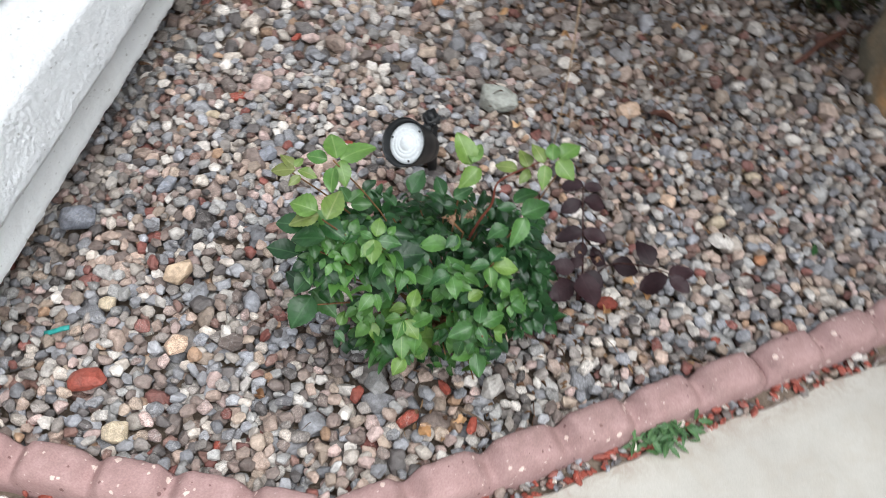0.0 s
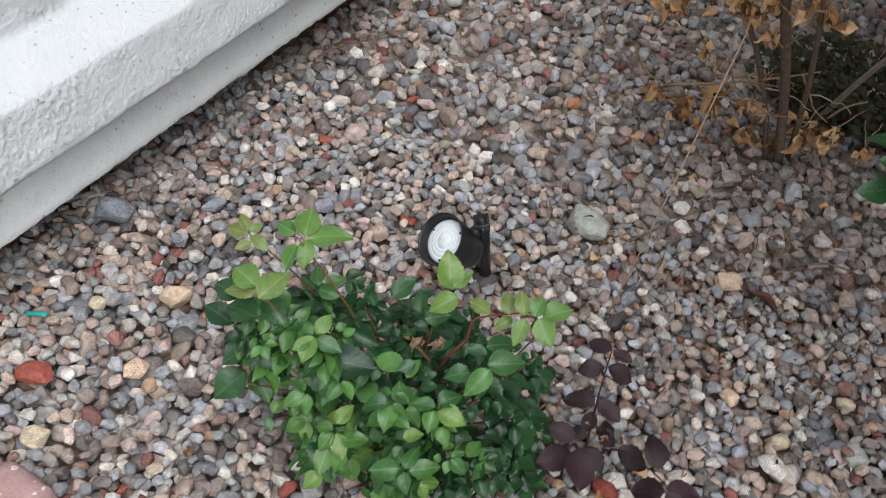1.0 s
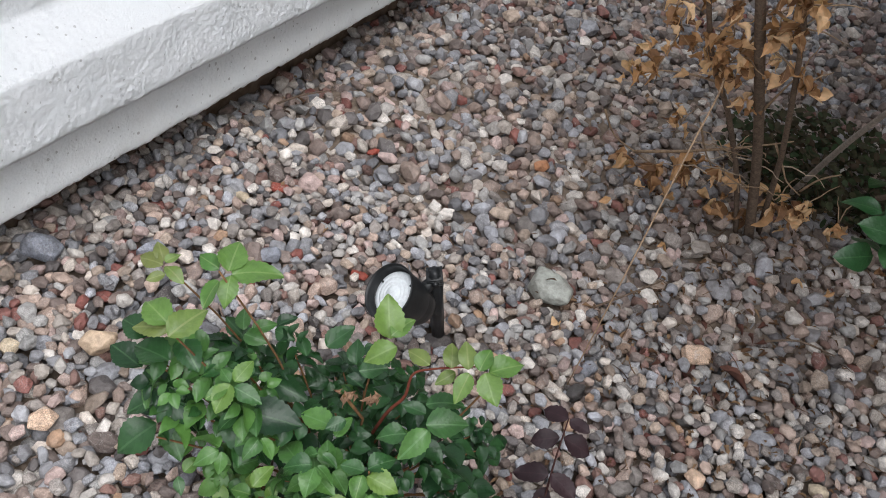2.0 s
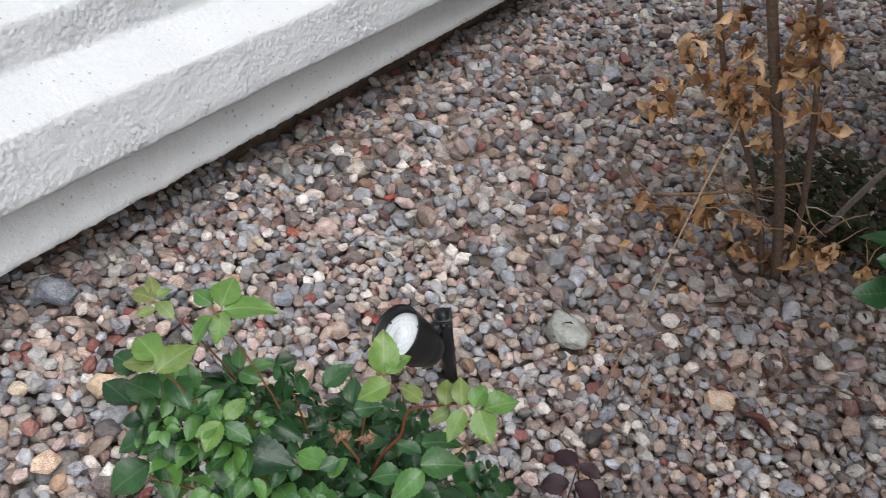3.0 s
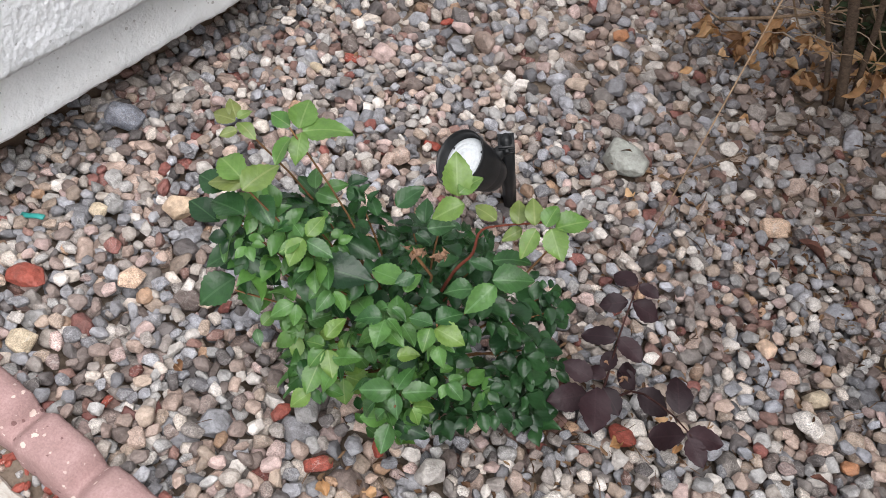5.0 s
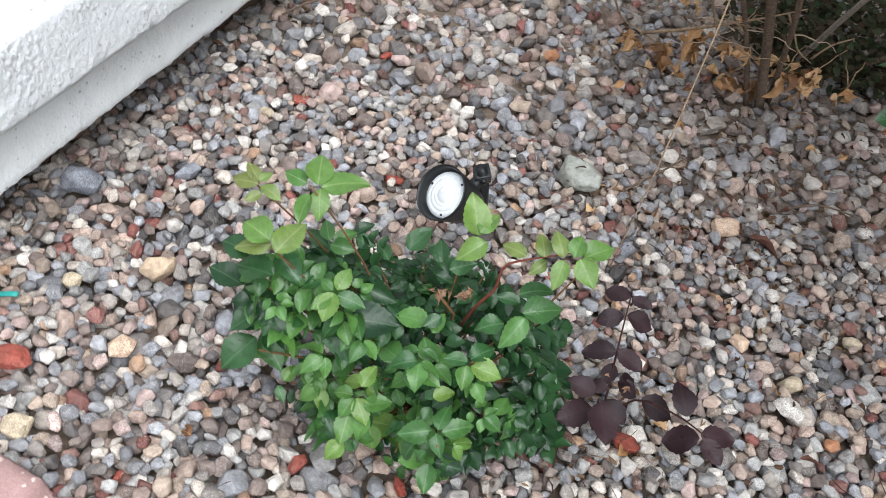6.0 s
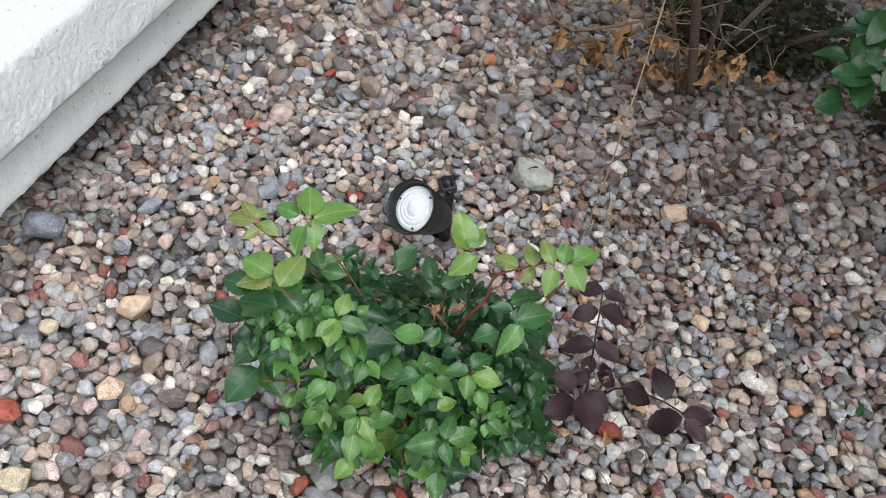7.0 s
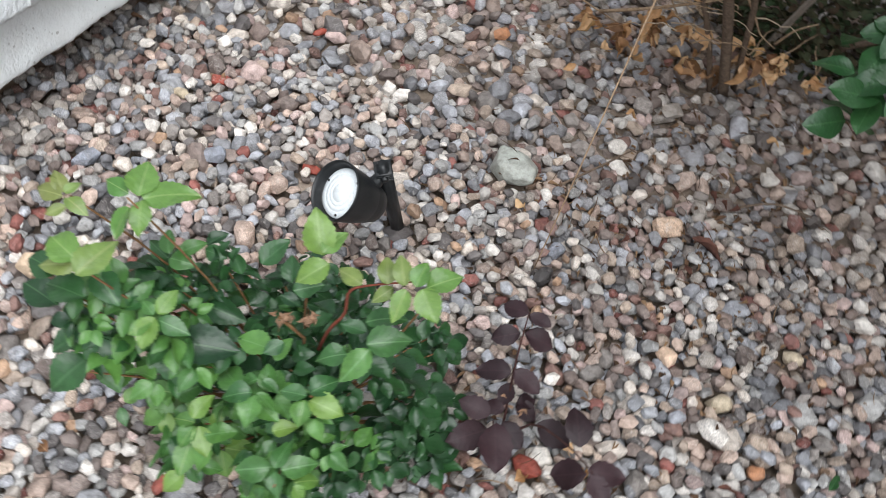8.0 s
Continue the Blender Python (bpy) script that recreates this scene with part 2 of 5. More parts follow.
def make_plain(name, color, rough, vary=0.25, scale=90, metal=0.0, spec=0.4):
    k = Mat(name)
    at = k.place("World")
    lo = tuple(c * (1 - vary) for c in color)
    hi = tuple(min(1, c * (1 + vary)) for c in color)
    col = k.ramp(k.noise(scale, 5, 0.65, at), [(0.3, lo), (0.7, hi)])
    return k.done(col, rough, k.bump(k.noise(scale * 3, 4, 0.6, at), 0.2, 0.0008), spec, metal)


M_SOIL, M_FAR, M_STUCCO = make_soil(), make_far_ground(), make_stucco()
M_PLINTH, M_FOOTING, M_EDGING, M_WALK = make_plinth(), make_footing(), make_edging(), make_walkway()
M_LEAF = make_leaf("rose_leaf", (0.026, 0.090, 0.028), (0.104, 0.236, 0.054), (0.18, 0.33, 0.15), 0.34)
# darker copy of rose_leaf: the bush's inner shade is put into the colour
M_SHADED_LEAF = make_leaf("shaded_rose_leaf", (0.012, 0.043, 0.016), (0.034, 0.103, 0.032), (0.10, 0.20, 0.09), 0.34)
M_YOUNG = make_leaf("young_rose_leaf", (0.070, 0.180, 0.040), (0.165, 0.270, 0.060), (0.30, 0.40, 0.16), 0.38)
M_BLUSH = make_leaf("blushed_rose_leaf", (0.165, 0.195, 0.055), (0.135, 0.235, 0.056), (0.34, 0.36, 0.16), 0.42, 0.2)
M_PLUM = make_leaf("plum_leaf", (0.018, 0.0075, 0.011), (0.036, 0.014, 0.019), (0.055, 0.025, 0.032), 0.6)
M_BROAD = make_leaf("broad_leaf", (0.017, 0.062, 0.020), (0.034, 0.105, 0.032), (0.09, 0.20, 0.08), 0.36)
# brown and olive undergrowth leaf, its colour darkened to stand for deep shade
M_SHADE = make_leaf("shade_darkened_leaf", (0.050, 0.028, 0.012), (0.022, 0.045, 0.012), (0.045, 0.065, 0.03), 0.75)
M_DRY = make_leaf("dry_leaf", (0.14, 0.062, 0.028), (0.82, 0.57, 0.35), (0.62, 0.42, 0.25), 0.7, 0.35, (0.50, 0.275, 0.128))
M_CRUMB = make_leaf("crumbled_leaf", (0.055, 0.030, 0.018), (0.30, 0.19, 0.11), (0.3, 0.2, 0.12), 0.85, 0.3, (0.14, 0.075, 0.042))
M_WEED = make_leaf("weed_leaf", (0.05, 0.13, 0.045), (0.10, 0.21, 0.08), (0.2, 0.3, 0.15), 0.5)
M_CANE = make_bark("rose_cane", (0.10, 0.05, 0.025), (0.21, 0.115, 0.05))
M_REDCANE = make_bark("red_rose_cane", (0.12, 0.032, 0.022), (0.22, 0.062, 0.038))
M_BARK = make_bark("grey_bark", (0.068, 0.047, 0.034), (0.195, 0.140, 0.100))
M_GREYBARK = make_bark("pale_grey_bark", (0.18, 0.15, 0.125), (0.36, 0.31, 0.26))
M_TWIG = make_bark("dry_twig", (0.17, 0.11, 0.07), (0.38, 0.27, 0.17))
M_PALETWIG = make_bark("pale_twig", (0.26, 0.19, 0.13), (0.46, 0.37, 0.27))
M_STEM = make_bark("dark_stem", (0.03, 0.014, 0.013), (0.07, 0.03, 0.025))
M_BLACK = make_plain("black_plastic", (0.012, 0.013, 0.014), 0.42, 0.3)
M_LENS = make_plain("frosted_lens", (0.70, 0.735, 0.75), 0.2, 0.12, 200, 0.0, 0.6)
M_RED = stone_material("red_lava_rock", 'object', (0.30, 0.068, 0.046))
M_TEAL = make_plain("teal_plastic", (0.04, 0.30, 0.27), 0.4)


def make_boulder():
    k = Mat("tan_sandstone")
    at = k.place("World")
    col = k.ramp(k.noise(6, 6, 0.65, at), [(0.36, (0.20, 0.185, 0.145)), (0.54, (0.32, 0.255, 0.175)), (0.68, (0.46, 0.27, 0.13))])
    grit = k.ramp(k.noise(90, 5, 0.75, at), [(0.3, (0.6, 0.58, 0.55)), (0.65, (1.15, 1.15, 1.15))])
    col = k.mix(col, grit, 0.8, 'MULTIPLY')
    return k.done(col, 0.9, k.bump(k.noise(60, 6, 0.7, at), 0.7, 0.006), 0.2)


M_BOULDER = make_boulder()
M_PETAL = make_plain("withered_petal", (0.26, 0.155, 0.095), 0.8, 0.35)
# for the added walls out of view
M_UNSEEN_WALL = make_plain("unseen_wall_stucco", (0.24, 0.21, 0.18), 0.9, 0.2, 20)
M_RUST = make_plain("dry_red_bark", (0.105, 0.044, 0.03), 0.85, 0.35)


# ---- building helpers ----
def mesh_of(bm, material, smooth=True):
    me = bpy.data.meshes.new("mesh")
    bm.normal_update()
    bm.to_mesh(me)
    bm.free()
    me.materials.append(material)
    if smooth:
        me.polygons.foreach_set("use_smooth", [True] * len(me.polygons))
    return me


def mesh_from(verts, faces, material, smooth=True):
    me = bpy.data.meshes.new("mesh")
    me.from_pydata([tuple(v) for v in verts], [], faces)
    me.materials.append(material)
    if smooth:
        me.polygons.foreach_set("use_smooth", [True] * len(me.polygons))
    me.update()
    return me


def part(name, data, parent, label="", m=None, kind=""):
    """Links one mesh (or a bmesh already made into one) under a thing or a part."""
    ob = new(name, data)
    ob.parent = parent
    if m is not None:
        ob.matrix_basis = m
    return tagged(ob, label, kind=kind)


def thing(name, label, category, at=(0, 0, 0), group=""):
    ob = new(name)
    ob.location = at
    ob.empty_display_size = 0.05
    return tagged(ob, label, category, group)


def tube(points, radii, material, sides=8):
    """A tapered, bent tube through the points, closed at both ends."""
    pts = [Vector(p) for p in points]
    verts, faces = [], []
    ref = Vector((0.31, 0.17, 0.93))
    for i, p in enumerate(pts):
        way = (pts[min(i + 1, len(pts) - 1)] - pts[max(i - 1, 0)]).normalized()
        if abs(way.dot(ref)) > 0.95:
            ref = Vector((1, 0.1, 0))
        a = way.cross(ref).normalized()
        b = way.cross(a)
        for s in range(sides):
            t = 2 * math.pi * s / sides
            verts.append(p + radii[i] * (math.cos(t) * a + math.sin(t) * b))
    for i in range(len(pts) - 1):
        for s in range(sides):
            u = (s + 1) % sides
            faces.append((i * sides + s, i * sides + u, (i + 1) * sides + u, (i + 1) * sides + s))
    faces.append(tuple(range(sides))[::-1])
    faces.append(tuple(range((len(pts) - 1) * sides, len(pts) * sides)))
    return mesh_from(verts, faces, material)


def bend(a, b, rise, steps, rng, wob=0.004):
    """Points of a slightly crooked bow from a to b, lifted in its middle."""
    a, b = Vector(a), Vector(b)
    out = []
    for i in range(steps + 1):
        t = i / steps
        p = a.lerp(b, t)
        p.z += rise * 4 * t * (1 - t)
        if 0 < i < steps:
            p += Vector((rng.uniform(-wob, wob), rng.uniform(-wob, wob), rng.uniform(-wob, wob)))
        out.append(p)
    return out


def leaf_mesh(rng, material, length, width, fold=0.25, droop=0.25, teeth=0.0, curl=0.0, rows=9, point=0.0):
    """One leaf blade from its stalk at the origin along +y, z up: ovate, folded at the midrib, bowed, with a toothed edge."""
    verts, faces = [], []
    twist = rng.uniform(-0.3, 0.3)
    wave = rng.uniform(0, 6.28)
    for i in range(rows + 1):
        t = i / rows
        w = width * 0.5 * math.sin(math.pi * t ** 0.95) ** 0.66 * (1 - 0.10 * t) * (1 - point * t ** 3)
        if i == 0:
            w = width * 0.03
        if i == rows:
            w = 0.0004
        edge = 1 + (teeth if i % 2 else -teeth)
        y = length * t
        drop = -droop * length * t * t
        ang = curl * (t - 0.3) * 3 + twist * t
        for j, u in enumerate((-1, -0.55, 0, 0.55, 1)):
            x = u * w * (edge if abs(u) == 1 else 1)
            z = drop + abs(x) * fold + 0.09 * width * math.sin(6 * t + wave + u) * abs(u)
            if curl:
                z += curl * 0.8 * x * x / max(width, 1e-4) * 3
            verts.append((x * math.cos(ang) - z * math.sin(ang) * 0.4, y, z + x * math.sin(ang) * 0.6))
    for i in range(rows):
        for j in range(4):
            a = i * 5 + j
            faces.append((a, a + 1, a + 6, a + 5))
    return mesh_from(verts, faces, material)


def leaf_pose(at, way, up, size=1.0):
    """A pose for a leaf: at its stalk, its blade along way, its face to up."""
    y = Vector(way).normalized()
    z = Vector(up)
    z = (z - z.dot(y) * y)
    z = z.normalized() if z.length > 1e-4 else Vector((0, 0, 1))
    x = y.cross(z)
    m = Matrix((x, y, z)).transposed().to_4x4()
    return Matrix.Translation(at) @ m @ Matrix.Scale(size, 4)


# ---- the plan ----
WALL_TURN = radians(85.9)
WAY = Vector((math.cos(WALL_TURN), math.sin(WALL_TURN), 0))
OUT = Vector((math.sin(WALL_TURN), -math.cos(WALL_TURN), 0))   # from the wall to the garden
CORNER = Vector((-0.012, 0.541, 0))
LEFT_WAY = Vector((-0.995, 0.103, 0)).normalized()
RIGHT_WAY = Vector((0.889, 0.458, 0)).normalized()


def wall_x(y, off):
    """x of the line that runs off metres from the origin along the wall."""
    return (y * math.cos(WALL_TURN) - off) / math.sin(WALL_TURN)


def kerb_y(x):
    """y of the edging's garden side."""
    if x < CORNER.x:
        return CORNER.y + (x - CORNER.x) * LEFT_WAY.y / LEFT_WAY.x
    return CORNER.y + (x - CORNER.x) * RIGHT_WAY.y / RIGHT_WAY.x


# ---- ground ----
def build_ground():
    bm = bmesh.new()
    bmesh.ops.create_grid(bm, x_segments=8, y_segments=8, size=150)
    ob = new("ground", mesh_of(bm, M_FAR, False))
    ob.location = (0, 0, -0.062)
    tagged(ob, "pebbly open ground reaching to the horizon", "ground", kind="structure")
    bm = bmesh.new()
    bmesh.ops.create_grid(bm, x_segments=120, y_segments=150, size=1)
    for v in bm.verts:
        v.co = Vector((0.25 + v.co.x * 1.6, 2.3 + v.co.y * 2.1, 0))
        v.co.z = 0.012 * noise.noise(v.co * 6) + 0.006 * noise.noise(v.co * 22) - wall_dip(v.co.x, v.co.y)
    ob = new("soil", mesh_of(bm, M_SOIL))
    ob.location = (0, 0, -0.023)
    tagged(ob, "dark dry soil under the river stones", "soil", kind="structure")


def build_walkway():
    """Concrete slab past the edging; its garden side follows the edging at a hand's width."""
    edge = []
    p0 = CORNER + LEFT_WAY * 0.75 + Vector((0, -0.088, 0))
    p1 = CORNER + Vector((0.012, -0.088, 0))
    p2 = CORNER + RIGHT_WAY * 2.6 + Vector((0.044, -0.090, 0))
    for a, b, n in ((p0, p1, 60), (p1, p2, 200)):
        for i in range(n):
            p = a.lerp(b, i / n)
            p += Vector((0.3, -1, 0)) * (0.008 * noise.noise(p * 9) + 0.004 * noise.noise(p * 30) + 0.002 * noise.noise(p * 90))
            edge.append(p)
    outline = edge + [Vector((4.0, 1.4, 0)), Vector((4.0, -3.5, 0)), Vector((wall_x(-3.5, 0.60), -3.5, 0)), Vector((wall_x(0.5, 0.60), 0.5, 0))]
    bm = bmesh.new()
    top = [bm.verts.new((p.x, p.y, -0.012)) for p in outline]
    mid = [bm.verts.new((p.x, p.y, -0.017)) for p in outline]
    low = [bm.verts.new((p.x, p.y, -0.10)) for p in outline]
    n = len(outline)
    cx, cy = 1.0, -1.0
    for v in top:
        d = Vector((cx - v.co.x, cy - v.co.y, 0)).normalized() * 0.005
        v.co += d
    for i in range(n):
        j = (i + 1) % n
        bm.faces.new((low[i], low[j], mid[j], mid[i]))
        bm.faces.new((mid[i], mid[j], top[j], top[i]))
    bm.faces.new(top)
    bmesh.ops.recalc_face_normals(bm, faces=bm.faces)
    ob = new("pavement", mesh_of(bm, M_WALK, False))
    tagged(ob, "pale beige concrete walkway beside the garden bed", "walkway", kind="structure")


# ---- porch wall ----
def sweep(profile, y0, y1, step, material, rough=0.0, seed=0.0, ragged=0.0):
    """A profile of (out, height) points, swept along the wall, with small unevenness."""
    n = int((y1 - y0) / step)
    m = len(profile)
    verts, faces = [], []
    for i in range(n + 1):
        s = y0 + (y1 - y0) * i / n
        base = WAY * s
        for j, (off, z) in enumerate(profile):
            p = base - OUT * off + Vector((0, 0, z))
            q = Vector((s * 25, j * 0.9 + seed, z * 30))
            d = rough * (noise.noise(q) + 0.7 * noise.noise(q * 3.1) + 0.6 * noise.noise(q * 7.3))
            d2 = rough * 0.7 * noise.noise(q * 2.3 + Vector((7, 3, 1)))
            if ragged and z < 0.115:
                d2 += ragged * (noise.noise(Vector((s * 14, seed, 0))) + 0.8 * noise.noise(Vector((s * 55, seed, 0))) + 0.5 * noise.noise(Vector((s * 140, seed, 0))))
            verts.append(p + OUT * d + Vector((0, 0, d2)))
    for i in range(n):
        for j in range(m - 1):
            a = i * m + j
            faces.append((a, a + m, a + m + 1, a + 1))
    faces.append(tuple(range(m)))
    faces.append(tuple(range(n * m, n * m + m))[::-1])
    return mesh_from(verts, faces, material)


def stucco_sweep(profile, y0, y1, step, material):
    """The stretch of stucco by the garden bed, with its trowelled lumps and grains as real relief."""
    n = int((y1 - y0) / step)
    m = len(profile)
    verts, faces = [], []
    grain = random.Random(8)
    for i in range(n + 1):
        s = y0 + (y1 - y0) * i / n
        for j, (off, z) in enumerate(profile):
            a, b = profile[max(j - 1, 0)], profile[min(j + 1, m - 1)]
            flat = abs(b[0] - a[0]) / max(1e-6, math.hypot(b[0] - a[0], b[1] - a[1]))
            nx, nz = (b[1] - a[1]), (b[0] - a[0])
            ln = math.hypot(nx, nz)
            q = Vector((s, j * 0.0032, off))
            patch = 0.6 + 0.8 * max(0.0, noise.noise(q * 11 + Vector((4, 9, 2))) + 0.15)
            lump = patch * (0.36 * max(-0.2, noise.noise(q * 130)) + 0.42 * max(-0.2, noise.noise(q * 270)) + 0.98 * grain.uniform(-0.5, 0.5)) + 0.4 * noise.noise(q * 24)
            d = 0.0046 * lump * (1 - 0.55 * flat)
            w = 0.002 * noise.noise(Vector((s * 9, z * 3, 2)))
            verts.append(WAY * s - OUT * (off - d * nx / ln - w) + Vector((0, 0, z + d * nz / ln)))
    for i in range(n):
        for j in range(m - 1):
            a = i * m + j
            faces.append((a, a + m, a + m + 1, a + 1))
    return mesh_from(verts, faces, material)


def densify(points, step=0.012):
    out = []
    for (a, b), (c, d) in zip(points, points[1:]):
        n = max(1, int(math.hypot(c - a, d - b) / step))
        out += [(a + (c - a) * i / n, b + (d - b) * i / n) for i in range(n)]
    return out + [points[-1]]


def build_wall():
    face = [(0.66, 0.224), (0.598, 0.228), (0.587, 0.232), (0.5835, 0.240), (0.586, 0.254), (0.596, 0.290), (0.606, 0.328), (0.609, 0.335),
            (0.616, 0.339), (0.660, 0.357), (0.692, 0.369), (0.697, 0.372), (0.699, 0.378), (0.708, 0.432), (0.711, 0.440), (0.718, 0.444), (0.768, 0.464), (0.780, 0.469), (0.786, 0.478), (0.79, 0.52)]
    me = stucco_sweep(densify(face, 0.0032), 0.35, 2.75, 0.0032, M_STUCCO)
    ob = new("wall_west", me)
    tagged(ob, "white stucco porch wall with stepped ledges at its base", "wall", kind="structure")
    part("wall_foot", sweep(face, -2.4, 0.35, 0.05, M_STUCCO), ob)
    part("wall_foot", sweep(face, 2.75, 4.8, 0.05, M_STUCCO), ob)
    upper = [(0.79, 0.515), (0.79, 1.03), (0.80, 1.04), (1.01, 1.04), (1.02, 1.03), (1.02, 0.0), (0.80, 0.0)]
    part("wall_body", sweep(upper, -2.4, 4.8, 0.6, M_STUCCO), ob)
    plinth = [(0.80, 0.232), (0.652, 0.230), (0.638, 0.16), (0.627, 0.098), (0.632, 0.090), (0.644, 0.088), (0.80, 0.088)]
    ob = new("plinth", sweep(densify(plinth), -2.4, 4.8, 0.007, M_PLINTH, 0.0020, 5.0, 0.0036))
    tagged(ob, "smoother white-painted concrete foot of the porch wall", "plinth", kind="structure")
    foot = [(0.90, 0.12), (0.735, 0.12), (0.731, 0.04), (0.728, -0.12), (0.90, -0.12)]
    ob = new("footing", sweep(densify(foot, 0.03), -2.4, 4.8, 0.03, M_FOOTING, 0.004, 9.0))
    tagged(ob, "brown stained concrete footing under the plinth", "footing", kind="structure")


# ---- edging ----
LOBES = 6


def edging_mesh(seed, pitch):
    """One length of scalloped edging along +x, garden side at y = 0, outer side at y = -0.06."""
    steps = 22
    n = LOBES * steps
    verts, faces = [], []
    # across: down the garden side, over the rounded top, down the outer side
    cross = [(0.0, None), (0.001, 0.55), (0.003, 0.86), (0.008, 0.965), (0.018, 1.0), (0.032, 0.995), (0.045, 0.96), (0.053, 0.88), (0.058, 0.70), (0.060, 0.3), (0.061, None)]
    m = len(cross)
    for i in range(n + 1):
        s = i / steps
        near = min(1.0, min(s % 1, 1 - s % 1) / 0.22)
        lobe = 0.72 * near * near * (3 - 2 * near) + 0.28 * abs(math.sin(math.pi * s)) ** 0.8
        top = 0.015 + 0.027 * lobe
        for j, (d, f) in enumerate(cross):
            z = -0.09 if f is None else -0.03 + (top + 0.03) * f
            bulge = 0.003 * lobe
            y = -d - (bulge if j > m // 2 else -bulge)
            q = Vector((i * 0.35 + seed * 11, j * 0.6, seed))
            w = 0.0016 * noise.noise(q) + 0.0009 * noise.noise(q * 2.7)
            verts.append((i / n * pitch * LOBES, y + w, z + w))
    for i in range(n):
        for j in range(m - 1):
            a = i * m + j
            faces.append((a, a + 1, a + m + 1, a + m))
    faces.append(tuple(range(m))[::-1])
    faces.append(tuple(range(n * m, n * m + m)))
    return mesh_from(verts, faces, M_EDGING)


def build_edging():
    label = "pinkish red scalloped concrete garden edging, speckled with pale chips"
    turn_r = math.degrees(math.atan2(RIGHT_WAY.y, RIGHT_WAY.x))
    turn_l = math.degrees(math.atan2(-LEFT_WAY.y, -LEFT_WAY.x))
    right, left = 0.1272, 0.115   # length of one scallop on either side of the corner
    spots = [(CORNER - RIGHT_WAY * 0.020, turn_r, right), (CORNER + RIGHT_WAY * (right * LOBES - 0.017), turn_r + 0.4, right), (CORNER + LEFT_WAY * (left * LOBES + 0.003), turn_l, left)]
    for i, (p, turn, pitch) in enumerate(spots):
        ob = new("edging_block", edging_mesh(i + 1, pitch))
        ob.matrix_basis = pose(p.x, p.y, 0, 0, 0, turn)
        tagged(ob, label, "edging", "scalloped edging of the bed")


def build_unseen_walls():
    """Plain unseen walls added behind the bed and beside it to block sky light."""
    for name, x0, y0, x1, y1 in (("wall_north", -1.1, 4.9, 4.4, 5.1), ("wall_east", 4.2, -1.0, 4.4, 4.9)):
        bm = bmesh.new()
        bmesh.ops.create_cube(bm, size=1)
        for v in bm.verts:
            v.co = Vector((x0 + (v.co.x + 0.5) * (x1 - x0), y0 + (v.co.y + 0.5) * (y1 - y0), -0.1 + (v.co.z + 0.5) * 2.9))
        bmesh.ops.bevel(bm, geom=list(bm.edges), offset=0.01, segments=2, affect='EDGES')
        tagged(new(name, mesh_of(bm, M_UNSEEN_WALL, False)), "plain grey-brown stucco wall, added out of view to block sky light", "wall", kind="structure")


# ---- stones ----
def stone_shape(rng, level):
    """A worn river stone of about unit half-length: rounded block with a few flattened sides."""
    p = rng.uniform(2.3, 4.2)
    flat = [(Vector((rng.gauss(0, 1), rng.gauss(0, 1), rng.gauss(0, 0.7))).normalized(), rng.uniform(0.50, 0.80)) for _ in range(rng.randint(6, 10))]
    shift = Vector((rng.uniform(-50, 50), rng.uniform(-50, 50), 0))
    b, c = rng.uniform(0.58, 0.92), rng.uniform(0.42, 0.72)
    bm = bmesh.new()
    bmesh.ops.create_icosphere(bm, subdivisions=level, radius=1)
    for v in bm.verts:
        d = v.co.normalized()
        r = (abs(d.x) ** p + abs(d.y) ** p + abs(d.z) ** p) ** (-1 / p)
        for k, far in flat:
            dot = d.dot(k)
            if dot > 0.01 and far / dot < r:
                r = r + (far / dot - r) * 0.97
        r *= 1 + 0.10 * noise.noise(d * 1.1 + shift) + 0.05 * noise.noise(d * 2.6 + shift)
        v.co = d * r
    for v in bm.verts:
        v.co.y *= b
        v.co.z *= c
    bm.normal_update()
    vs = np.array([tuple(v.co) for v in bm.verts])
    fs = np.array([[w.index for w in f.verts] for f in bm.faces])
    bm.free()
    return vs, fs, b, c, np.ones(len(fs), dtype=bool)


